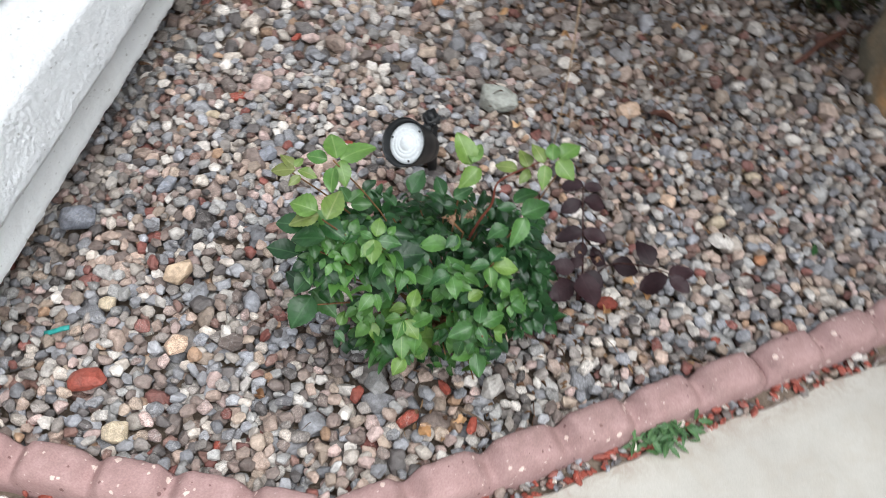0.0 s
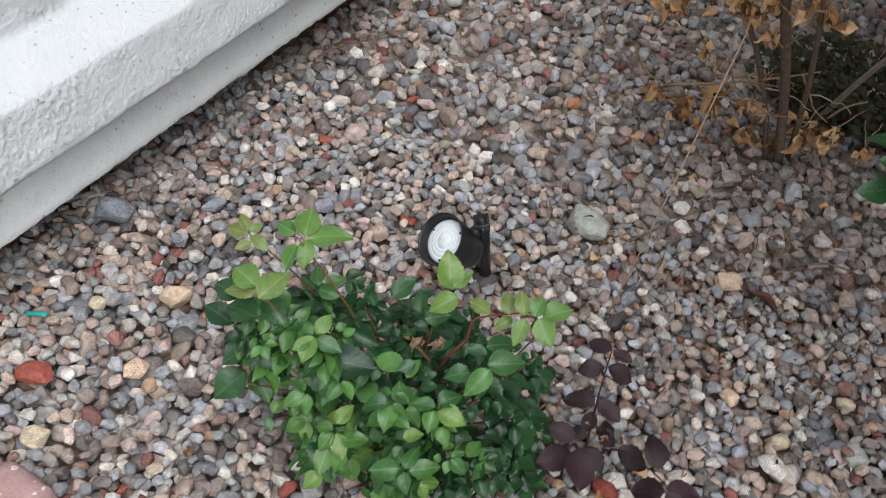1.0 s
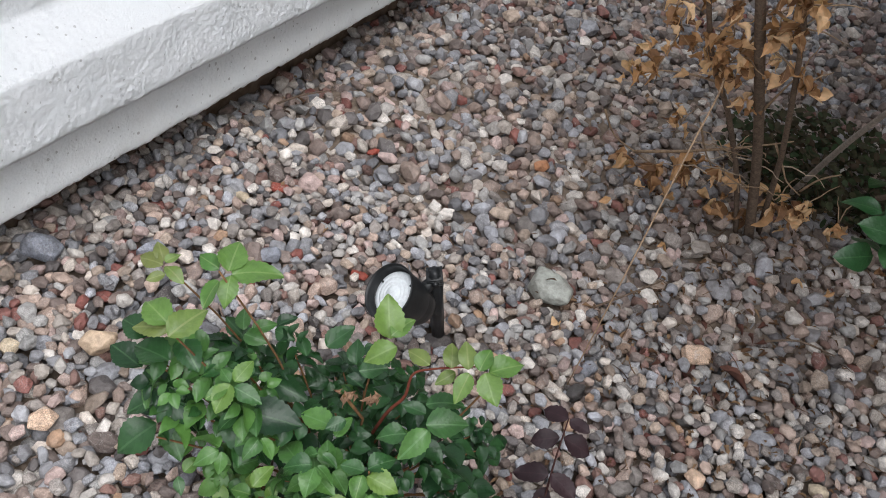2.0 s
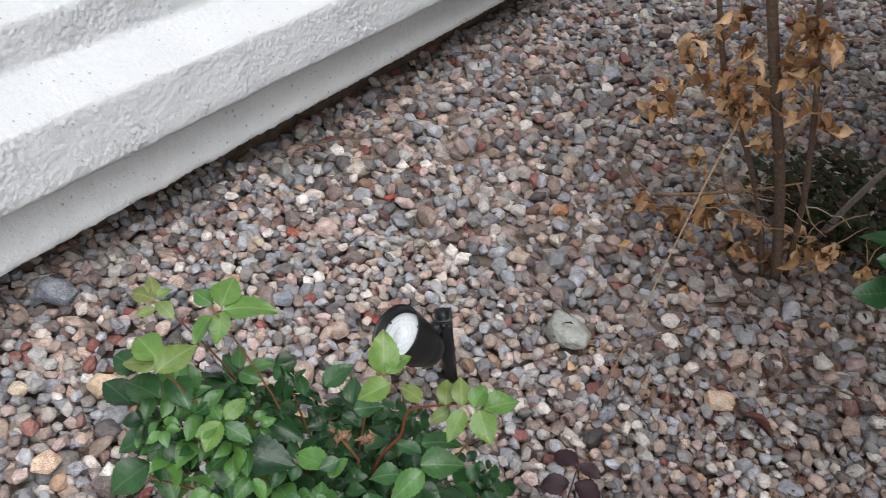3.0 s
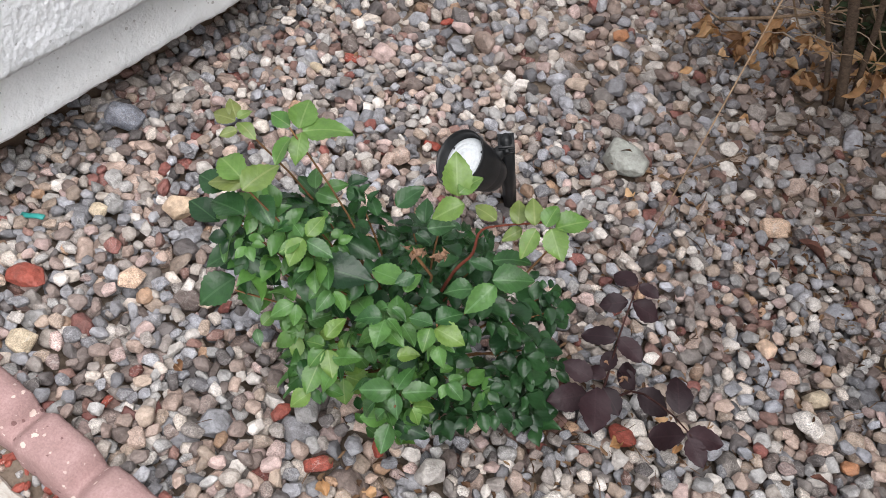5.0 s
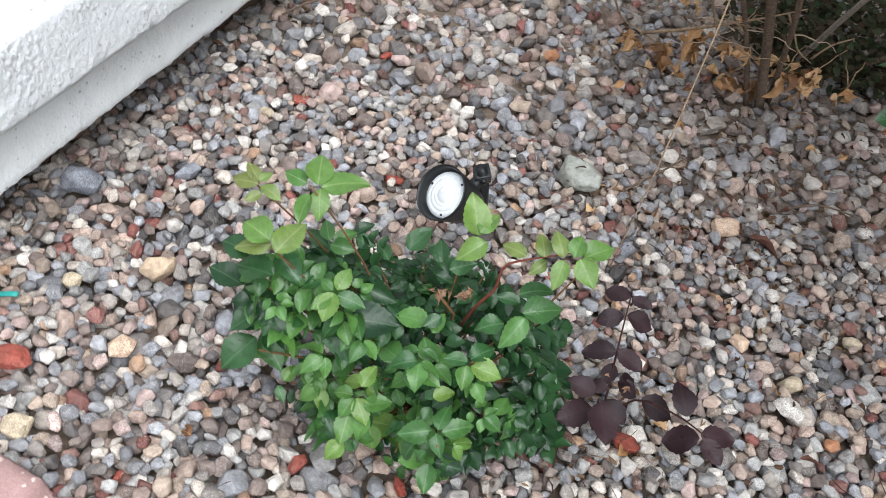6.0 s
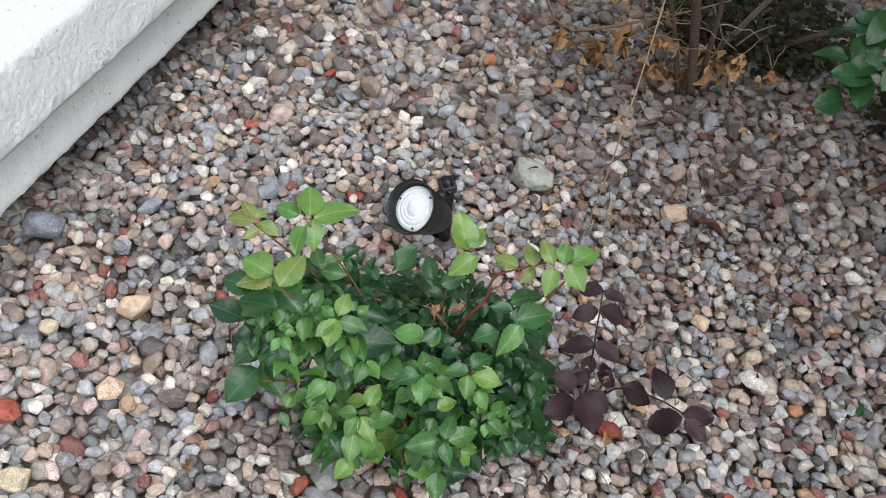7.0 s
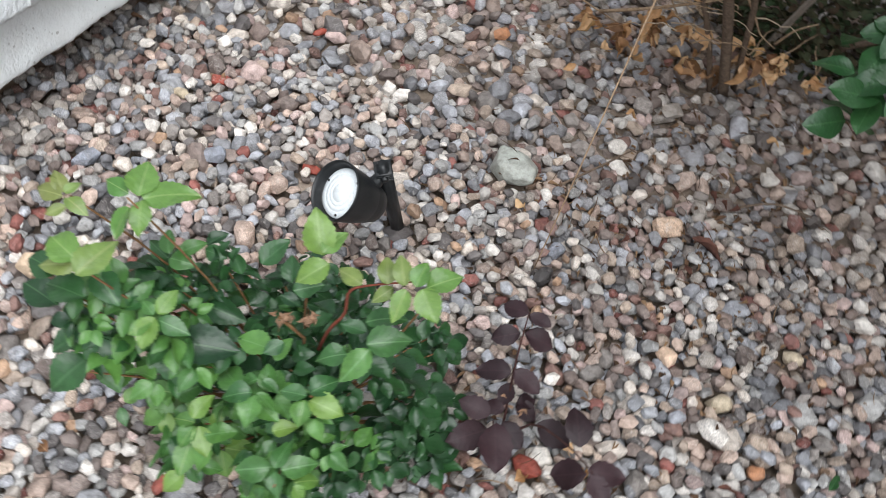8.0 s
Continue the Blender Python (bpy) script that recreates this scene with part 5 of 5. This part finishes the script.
        part("twig", tube(bend(a - base, b - base, 0.012, 8, rng, 0.005), taper(0.0017, 0.0008, 9), M_PALETWIG if i % 2 else M_TWIG, 5), shrub)
    # clusters of dry leaves: x, y, z, spread, count
    upper = [
        (0.321, 1.75, 0.433, 0.03, 12), (0.292, 1.751, 0.431, 0.024, 8), (0.21, 1.691, 0.527, 0.024, 5),
        (0.221, 1.738, 0.452, 0.03, 6), (0.173, 1.811, 0.335, 0.03, 8), (0.265, 1.642, 0.605, 0.018, 4),
        (0.297, 1.673, 0.555, 0.018, 5), (0.309, 1.71, 0.497, 0.024, 6), (0.348, 1.658, 0.58, 0.01, 1),
        (0.36, 1.633, 0.62, 0.024, 5), (0.395, 1.637, 0.614, 0.024, 6), (0.392, 1.667, 0.565, 0.018, 5),
        (0.433, 1.724, 0.474, 0.012, 3), (0.455, 1.73, 0.465, 0.018, 4), (0.367, 1.687, 0.533, 0.018, 5),
    ]
    lower = [
        (0.392, 1.716, 0.486, 0.018, 4), (0.383, 1.796, 0.359, 0.018, 5), (0.286, 1.88, 0.225, 0.024, 4),
        (0.274, 1.993, 0.044, 0.024, 7), (0.332, 1.973, 0.076, 0.03, 9), (0.406, 1.944, 0.122, 0.018, 6),
        (0.428, 2.009, 0.018, 0.014, 3), (0.474, 1.981, 0.012, 0.021, 4), (0.526, 1.957, 0.101, 0.024, 7),
        (0.576, 1.953, 0.107, 0.024, 9), (0.658, 1.946, 0.118, 0.01, 2), (0.403, 1.885, 0.216, 0.007, 1),
        (0.217, 1.999, 0.012, 0.014, 4), (0.343, 1.733, 0.46, 0.014, 3), (0.263, 1.716, 0.487, 0.017, 4),
    ]
    blades = [curled(rng) for _ in range(18)]
    for x, y, z, spread, count in upper + lower:
        low = z < 0.15
        for _ in range(int(count * (1.3 if low else 1.9))):
            p = Vector((x, y, max(z, 0.016))) - base + Vector((rng.gauss(0, spread * 0.6), rng.gauss(0, spread * 0.6), rng.gauss(0, spread * 0.6)))
            p.z = max(p.z, 0.035)
            way = Vector((rng.gauss(0, 1), rng.gauss(-0.3, 1), rng.gauss(-0.9, 0.6)))
            part("leaf", rng.choice(blades), shrub, m=leaf_pose(p, way, (rng.gauss(0, 1), rng.gauss(-0.6, 1), 0.6), rng.uniform(0.55, 1.1) * (1.3 if low else 1.0)))
        if z > 0.05:
            a = Vector((x, y, z)) - base
            for _ in range(2):
                b = a + Vector((rng.gauss(0, 0.03), rng.gauss(0.02, 0.03), rng.gauss(0, 0.03)))
                part("twig", tube(bend(a, b, 0.003, 4, rng, 0.003), taper(0.0016, 0.0008, 5), M_TWIG, 5), shrub)
    build_unseen_dead_crown(shrub, base, rng)


def build_unseen_dead_crown(shrub, base, rng):
    """Unseen upper twigs with dry leaves, added to the dead shrub for shade below."""
    blades = [curled(rng) for _ in range(6)]
    verts, faces = [], []
    for _ in range(26):
        a = rng.uniform(0, 6.28)
        tip = Vector((0.42 + 0.45 * math.cos(a) * rng.uniform(0.3, 1), 2.0 + 0.5 * math.sin(a) * rng.uniform(0.3, 1), rng.uniform(1.1, 1.6)))
        pts = bend(Vector((0.248, 1.514, 0.81)) - base, tip - base, 0.04, 8, rng, 0.01)
        part("twig", tube(pts, taper(0.006, 0.0015, 9), M_BARK, 6), shrub)
        for _ in range(26):
            p = pts[rng.randrange(4, 9)] + Vector((rng.gauss(0, 0.05), rng.gauss(0, 0.05), rng.gauss(0, 0.04)))
            m = leaf_pose(p, (rng.gauss(0, 1), rng.gauss(0, 1), rng.gauss(-0.6, 0.6)), (rng.gauss(0, 1), rng.gauss(0, 1), 0.7), rng.uniform(1.0, 1.6))
            me, at = rng.choice(blades), len(verts)
            verts += [m @ v.co for v in me.vertices]
            faces += [tuple(at + i for i in f.vertices) for f in me.polygons]
    part("leaf_mass", mesh_from(verts, faces, M_DRY), shrub, kind="stuff")


def build_green_shrub():
    rng = random.Random(51)
    base = Vector((0.70, 2.20, -0.02))
    shrub = thing("broadleaf_shrub", "tall dark green broadleaf shrub, its unseen crown added to shade the gravel bed", "shrub", base)
    stems = [
        [(0.565, 2.17, -0.03), (0.574, 2.074, 0.104), (0.588, 1.90, 0.327), (0.615, 1.66, 0.58), (0.63, 1.45, 0.60), (0.61, 1.32, 0.53)],
        [(0.70, 2.20, -0.03), (0.72, 2.10, 0.12), (0.90, 1.85, 0.40), (0.92, 1.6, 0.58), (0.80, 1.42, 0.62)],
        [(0.66, 2.20, -0.03), (0.60, 2.25, 0.08), (0.50, 2.27, 0.14)],
        [(0.70, 2.22, -0.03), (0.82, 2.35, 0.12), (1.0, 2.45, 0.2)],
    ]
    for i, s in enumerate(stems):
        part("stem", tube([p - base for p in smooth_line(s, 14)], taper(0.0075, 0.003, 14), M_GREYBARK if i == 0 else M_BARK, 8), shrub)
    broad = [leaf_mesh(rng, M_BROAD, 0.055 * rng.uniform(0.85, 1.1), 0.034 * rng.uniform(0.85, 1.1), 0.15, rng.uniform(0.1, 0.3), 0.0, 0.0, 10) for _ in range(6)]
    fol = Foliage(shrub, 300)
    tips = [(0.597, 1.335, 0.480), (0.612, 1.330, 0.455), (0.595, 1.345, 0.515), (0.63, 1.34, 0.52), (0.665, 1.345, 0.53), (0.59, 1.38, 0.53), (0.62, 1.39, 0.55), (0.64, 1.40, 0.54), (0.66, 1.37, 0.55), (0.70, 1.40, 0.55), (0.72, 1.42, 0.54), (0.78, 1.42, 0.58),
            (0.82, 1.50, 0.58), (0.76, 1.52, 0.56), (0.84, 1.60, 0.55), (0.90, 1.56, 0.58), (0.80, 1.66, 0.50), (0.88, 1.75, 0.46)]
    for x, y, z in tips:
        for _ in range(4):
            ang = rng.uniform(0, 6.28)
            way = (math.cos(ang), math.sin(ang) - 0.3, rng.uniform(-0.5, 0.1))
            p = Vector((x + 0.010, y, z)) - base + Vector((rng.gauss(0, 0.015), rng.gauss(0, 0.015), rng.gauss(0, 0.012)))
            fol.add(rng.choice(broad), leaf_pose(p, way, (rng.gauss(0, 0.3), rng.gauss(-0.4, 0.3), 1), rng.uniform(0.8, 1.15)))
    # undergrowth, with the shade it stands in put into the leaf colour
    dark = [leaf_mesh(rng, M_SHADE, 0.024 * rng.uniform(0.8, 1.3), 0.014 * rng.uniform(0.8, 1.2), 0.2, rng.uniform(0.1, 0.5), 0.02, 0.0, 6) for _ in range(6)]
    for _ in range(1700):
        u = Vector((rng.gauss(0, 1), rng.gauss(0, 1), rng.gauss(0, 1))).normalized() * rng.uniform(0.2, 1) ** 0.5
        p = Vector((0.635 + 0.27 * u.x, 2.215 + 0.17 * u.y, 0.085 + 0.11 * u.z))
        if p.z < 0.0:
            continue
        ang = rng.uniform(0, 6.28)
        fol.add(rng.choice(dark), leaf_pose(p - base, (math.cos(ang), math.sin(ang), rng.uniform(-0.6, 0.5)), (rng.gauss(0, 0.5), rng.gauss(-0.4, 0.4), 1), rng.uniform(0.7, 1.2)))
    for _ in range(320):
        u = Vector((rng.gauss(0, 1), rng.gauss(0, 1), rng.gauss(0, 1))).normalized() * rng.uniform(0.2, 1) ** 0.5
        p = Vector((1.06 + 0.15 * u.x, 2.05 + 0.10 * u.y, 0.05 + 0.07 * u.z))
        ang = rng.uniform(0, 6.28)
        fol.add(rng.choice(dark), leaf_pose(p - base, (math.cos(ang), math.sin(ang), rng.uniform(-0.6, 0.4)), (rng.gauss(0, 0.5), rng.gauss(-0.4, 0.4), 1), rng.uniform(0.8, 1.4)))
    # crown out of view, added overhead to shade the bed's right and back
    unseen_crown = [leaf_mesh(rng, M_BROAD, 0.06, 0.04, 0.15, 0.2, 0.0, 0.0, 3) for _ in range(4)]
    for _ in range(5600):
        u = Vector((rng.gauss(0, 1), rng.gauss(0, 1), rng.gauss(0, 1))).normalized() * rng.uniform(0.1, 1) ** 0.4
        p = Vector((1.75 + 1.25 * u.x, 2.15 + 2.2 * u.y, 2.05 + 0.6 * u.z))
        if noise.noise(p * 1.8) < -0.25:
            continue
        ang = rng.uniform(0, 6.28)
        fol.add(rng.choice(unseen_crown), leaf_pose(p - base, (math.cos(ang), math.sin(ang), rng.uniform(-0.7, 0.2)), (rng.gauss(0, 0.4), rng.gauss(0, 0.4), 1), rng.uniform(1.5, 2.4)))
    for _ in range(3200):
        u = Vector((rng.gauss(0, 1), rng.gauss(0, 1), rng.gauss(0, 1))).normalized() * rng.uniform(0.1, 1) ** 0.4
        p = Vector((1.05 + 0.85 * u.x, 2.75 + 1.15 * u.y, 1.85 + 0.3 * u.z))
        ang = rng.uniform(0, 6.28)
        fol.add(rng.choice(unseen_crown), leaf_pose(p - base, (math.cos(ang), math.sin(ang), rng.uniform(-0.7, 0.2)), (rng.gauss(0, 0.4), rng.gauss(0, 0.4), 1), rng.uniform(1.5, 2.2)))
    # stems out of view that carry the added crown
    for ang in range(0, 360, 40):
        top = Vector((1.65 + 0.8 * math.cos(radians(ang)), 2.5 + 1.3 * math.sin(radians(ang)), 2.1))
        part("stem", tube([p - base for p in smooth_line([(1.55, 2.5, -0.05), (1.6, 2.4, 0.6), (1.7, 2.2, 1.2), top], 12)], taper(0.022, 0.004, 12), M_BARK, 7), shrub)
    fol.close()


# ---- small things ----
def build_small():
    rng = random.Random(61)
    # fallen twigs
    for pts in ([(0.290, 1.495, 0.014), (0.343, 1.576, 0.020), (0.390, 1.662, 0.016)], [(-0.50, 1.655, 0.012), (-0.475, 1.71, 0.018), (-0.44, 1.78, 0.014)],
                [(0.60, 1.62, 0.014), (0.66, 1.66, 0.018), (0.73, 1.67, 0.014)], [(0.16, 0.72, 0.012), (0.20, 0.695, 0.016), (0.225, 0.66, 0.012)]):
        ob = new("fallen_twig", tube(smooth_line(pts, 9), taper(0.0028, 0.0014, 9), M_BARK, 6))
        tagged(ob, "thin dark dry twig lying on the gravel", "twig", "fallen twigs")
    twig = new("fallen_twig", tube(smooth_line([(1.050, 1.872, 0.03), (0.985, 1.822, 0.026), (0.935, 1.765, 0.022), (0.905, 1.741, 0.014)], 12), taper(0.009, 0.006, 12), M_RUST, 7))
    tagged(twig, "reddish brown dead branch end lying on the gravel", "twig", "fallen twigs")
    # teal plastic scrap
    bm = bmesh.new()
    bmesh.ops.create_cube(bm, size=1)
    for v in bm.verts:
        v.co = Vector((v.co.x * 0.043, v.co.y * 0.008, v.co.z * 0.003 + 0.002 * v.co.x))
    bmesh.ops.subdivide_edges(bm, edges=list(bm.edges), cuts=3, use_grid_fill=True)
    for v in bm.verts:
        v.co.z += 0.004 * math.sin(v.co.x * 90)
    ob = new("plastic_scrap", mesh_of(bm, M_TEAL))
    ob.matrix_basis = pose(-0.496, 0.788, 0.016, 8, -6, 12)
    tagged(ob, "strip of teal plastic lying on the gravel", "scrap")
    # boulder
    bm = bmesh.new()
    bmesh.ops.create_icosphere(bm, subdivisions=5, radius=1)
    for v in bm.verts:
        d = v.co.normalized()
        r = (abs(d.x) ** 3 + abs(d.y) ** 3 + abs(d.z) ** 3) ** (-1 / 3)
        r *= 1 + 0.10 * noise.noise(d * 1.6) + 0.04 * noise.noise(d * 5) + 0.012 * noise.noise(d * 18)
        v.co = Vector((d.x * r * 0.14 * (1 - 0.05 * d.z) + 0.012 * d.z, d.y * r * 0.20, d.z * r * 0.17))
    ob = new("boulder", mesh_of(bm, M_BOULDER))
    ob.matrix_basis = pose(1.222, 1.735, 0.075, 0, 0, -8)
    tagged(ob, "tan sandstone boulder half sunk in the gravel", "boulder")
    # curled dry red leaf-sheath pieces and fallen leaves on the stones
    for x, y, turn, ln in ((0.535, 1.495, -22, 0.065), (0.66, 1.05, 10, 0.03)):
        me = leaf_mesh(rng, M_RUST, ln, ln * 0.34, 0.6, 0.15, 0.05, 0.8, 8)
        ob = new("fallen_leaf", me)
        ob.matrix_basis = leaf_pose((x, y, 0.018), (math.cos(radians(turn)), math.sin(radians(turn)), 0.05), (0, 0, 1))
        tagged(ob, "curled reddish brown leaf on the gravel", "leaf", "fallen leaves")
    for i in range(16):
        x, y = [(0.70, 1.85), (0.62, 1.83), (0.42, 1.93), (0.36, 1.90), (0.22, 1.83), (0.44, 1.01), (0.48, 0.97), (0.40, 0.93), (0.78, 1.98), (0.35, 1.75), (0.55, 1.93), (0.28, 1.95), (0.12, 0.66), (0.17, 0.70), (-0.14, 0.70), (0.24, 1.40)][i]
        me = curled(rng)
        ob = new("fallen_leaf", me)
        a = rng.uniform(0, 6.28)
        ob.matrix_basis = leaf_pose((x, y, 0.020), (math.cos(a), math.sin(a), 0.1), (0, -0.2, 1), 0.75)
        tagged(ob, "dry curled tan leaf on the gravel", "leaf", "fallen leaves")
    # litter under the dead shrub
    for i, (x, y) in enumerate([(0.431, 2.012), (0.476, 1.965), (0.493, 1.983), (0.531, 2.06), (0.619, 2.10), (0.695, 2.11), (0.594, 2.086), (0.544, 1.623), (0.567, 1.612), (0.58, 1.64), (0.491, 1.569),
                                (0.602, 1.610), (0.504, 1.414), (0.549, 1.405), (0.398, 1.447), (0.430, 1.439), (0.662, 1.557), (0.66, 2.05), (0.57, 2.00), (0.45, 1.94), (0.31, 1.96), (0.25, 1.92), (0.38, 1.99), (0.34, 1.93)]):
        brown = 6 < i < 17
        me = leaf_mesh(rng, M_RUST, 0.032, 0.014, 0.5, 0.2, 0.1, 1.0, 8) if brown else curled(rng)
        ob = new("fallen_leaf", me)
        a = rng.uniform(0, 6.28)
        ob.matrix_basis = leaf_pose((x, y, 0.020), (math.cos(a), math.sin(a), 0.15), (rng.gauss(0, 0.3), -0.3, 1), rng.uniform(0.6, 1.0))
        tagged(ob, "dark red-brown curled leaf on the gravel" if brown else "dry crumpled tan leaf under the dead shrub", "leaf", "fallen leaves")
    me = leaf_mesh(rng, M_BROAD, 0.036, 0.014, 0.3, 0.1, 0.0, 0.0, 8)
    ob = new("fallen_leaf", me)
    ob.matrix_basis = leaf_pose((0.812, 1.12, 0.018), (0.35, 0.9, 0.05), (0.2, -0.2, 1))
    tagged(ob, "small fallen green leaf on the gravel", "leaf", "fallen leaves")
    # weed between edging and walkway
    base = Vector((0.492, 0.716, -0.02))
    weed = thing("weed", "small green weed between edging and walkway", "weed", base)
    blades = [leaf_mesh(rng, M_WEED, rng.uniform(0.022, 0.036), rng.uniform(0.006, 0.010), 0.2, 0.3, 0.22, 0.0, 10) for _ in range(5)]
    for i in range(84):
        a = rng.uniform(0, 6.28)
        p = Vector((rng.gauss(0, 0.012), rng.gauss(0, 0.009), rng.uniform(0.010, 0.034)))
        p += Vector((0.89, 0.46, 0)) * rng.gauss(0, 0.022)
        part("leaf", rng.choice(blades), weed, m=leaf_pose(p, (math.cos(a), math.sin(a), rng.uniform(-0.3, 0.4)), (rng.gauss(0, 0.3), rng.gauss(-0.2, 0.3), 1), rng.uniform(0.7, 1.2)))
    for i in range(5):
        a = i * 1.25
        part("stem", tube([(0, 0, -0.01), (0.010 * math.cos(a), 0.008 * math.sin(a), 0.012), (0.026 * math.cos(a), 0.016 * math.sin(a), 0.026)], [0.0014, 0.0012, 0.0008], M_WEED, 6), weed)
    # red chips and small stones in the joint between edging and walkway
    chips = thing("chip_strip", "red lava chips and pebbles in the joint beside the walkway", "gravel")
    chips["kind"] = "stuff"
    shapes = [single_stone(k, 1.0, M_RED) for k in COARSE[12:20]]
    greys = [single_stone(k, 1.0, M_PEBBLE) for k in COARSE[4:16]]
    for i in range(430):
        s = rng.uniform(-0.62, 1.0)
        line = CORNER + (RIGHT_WAY if s > 0 else -LEFT_WAY) * s
        n = Vector((RIGHT_WAY.y, -RIGHT_WAY.x, 0)) if s > 0 else Vector((-LEFT_WAY.y, LEFT_WAY.x, 0))
        if n.y > 0:
            n = -n
        d = rng.uniform(0.062, 0.091)
        p = line + n * d
        a = rng.uniform(0.007, 0.0135)
        me = rng.choice(shapes if rng.random() < 0.45 else greys)
        part("chip", me, chips, m=Matrix.Translation((p.x, p.y, -0.024 + rng.uniform(0, 0.014))) @ Euler((rng.gauss(0, 0.5), rng.gauss(0, 0.5), rng.uniform(0, 6.28))).to_matrix().to_4x4() @ Matrix.Diagonal((a, a * 0.8, a * 0.8, 1)))


build_ground()
build_walkway()
build_wall()
build_unseen_walls()
build_edging()
build_rose()
build_spotlight()
build_plum()
build_dead_shrub()
build_green_shrub()
build_small()
build_stones()
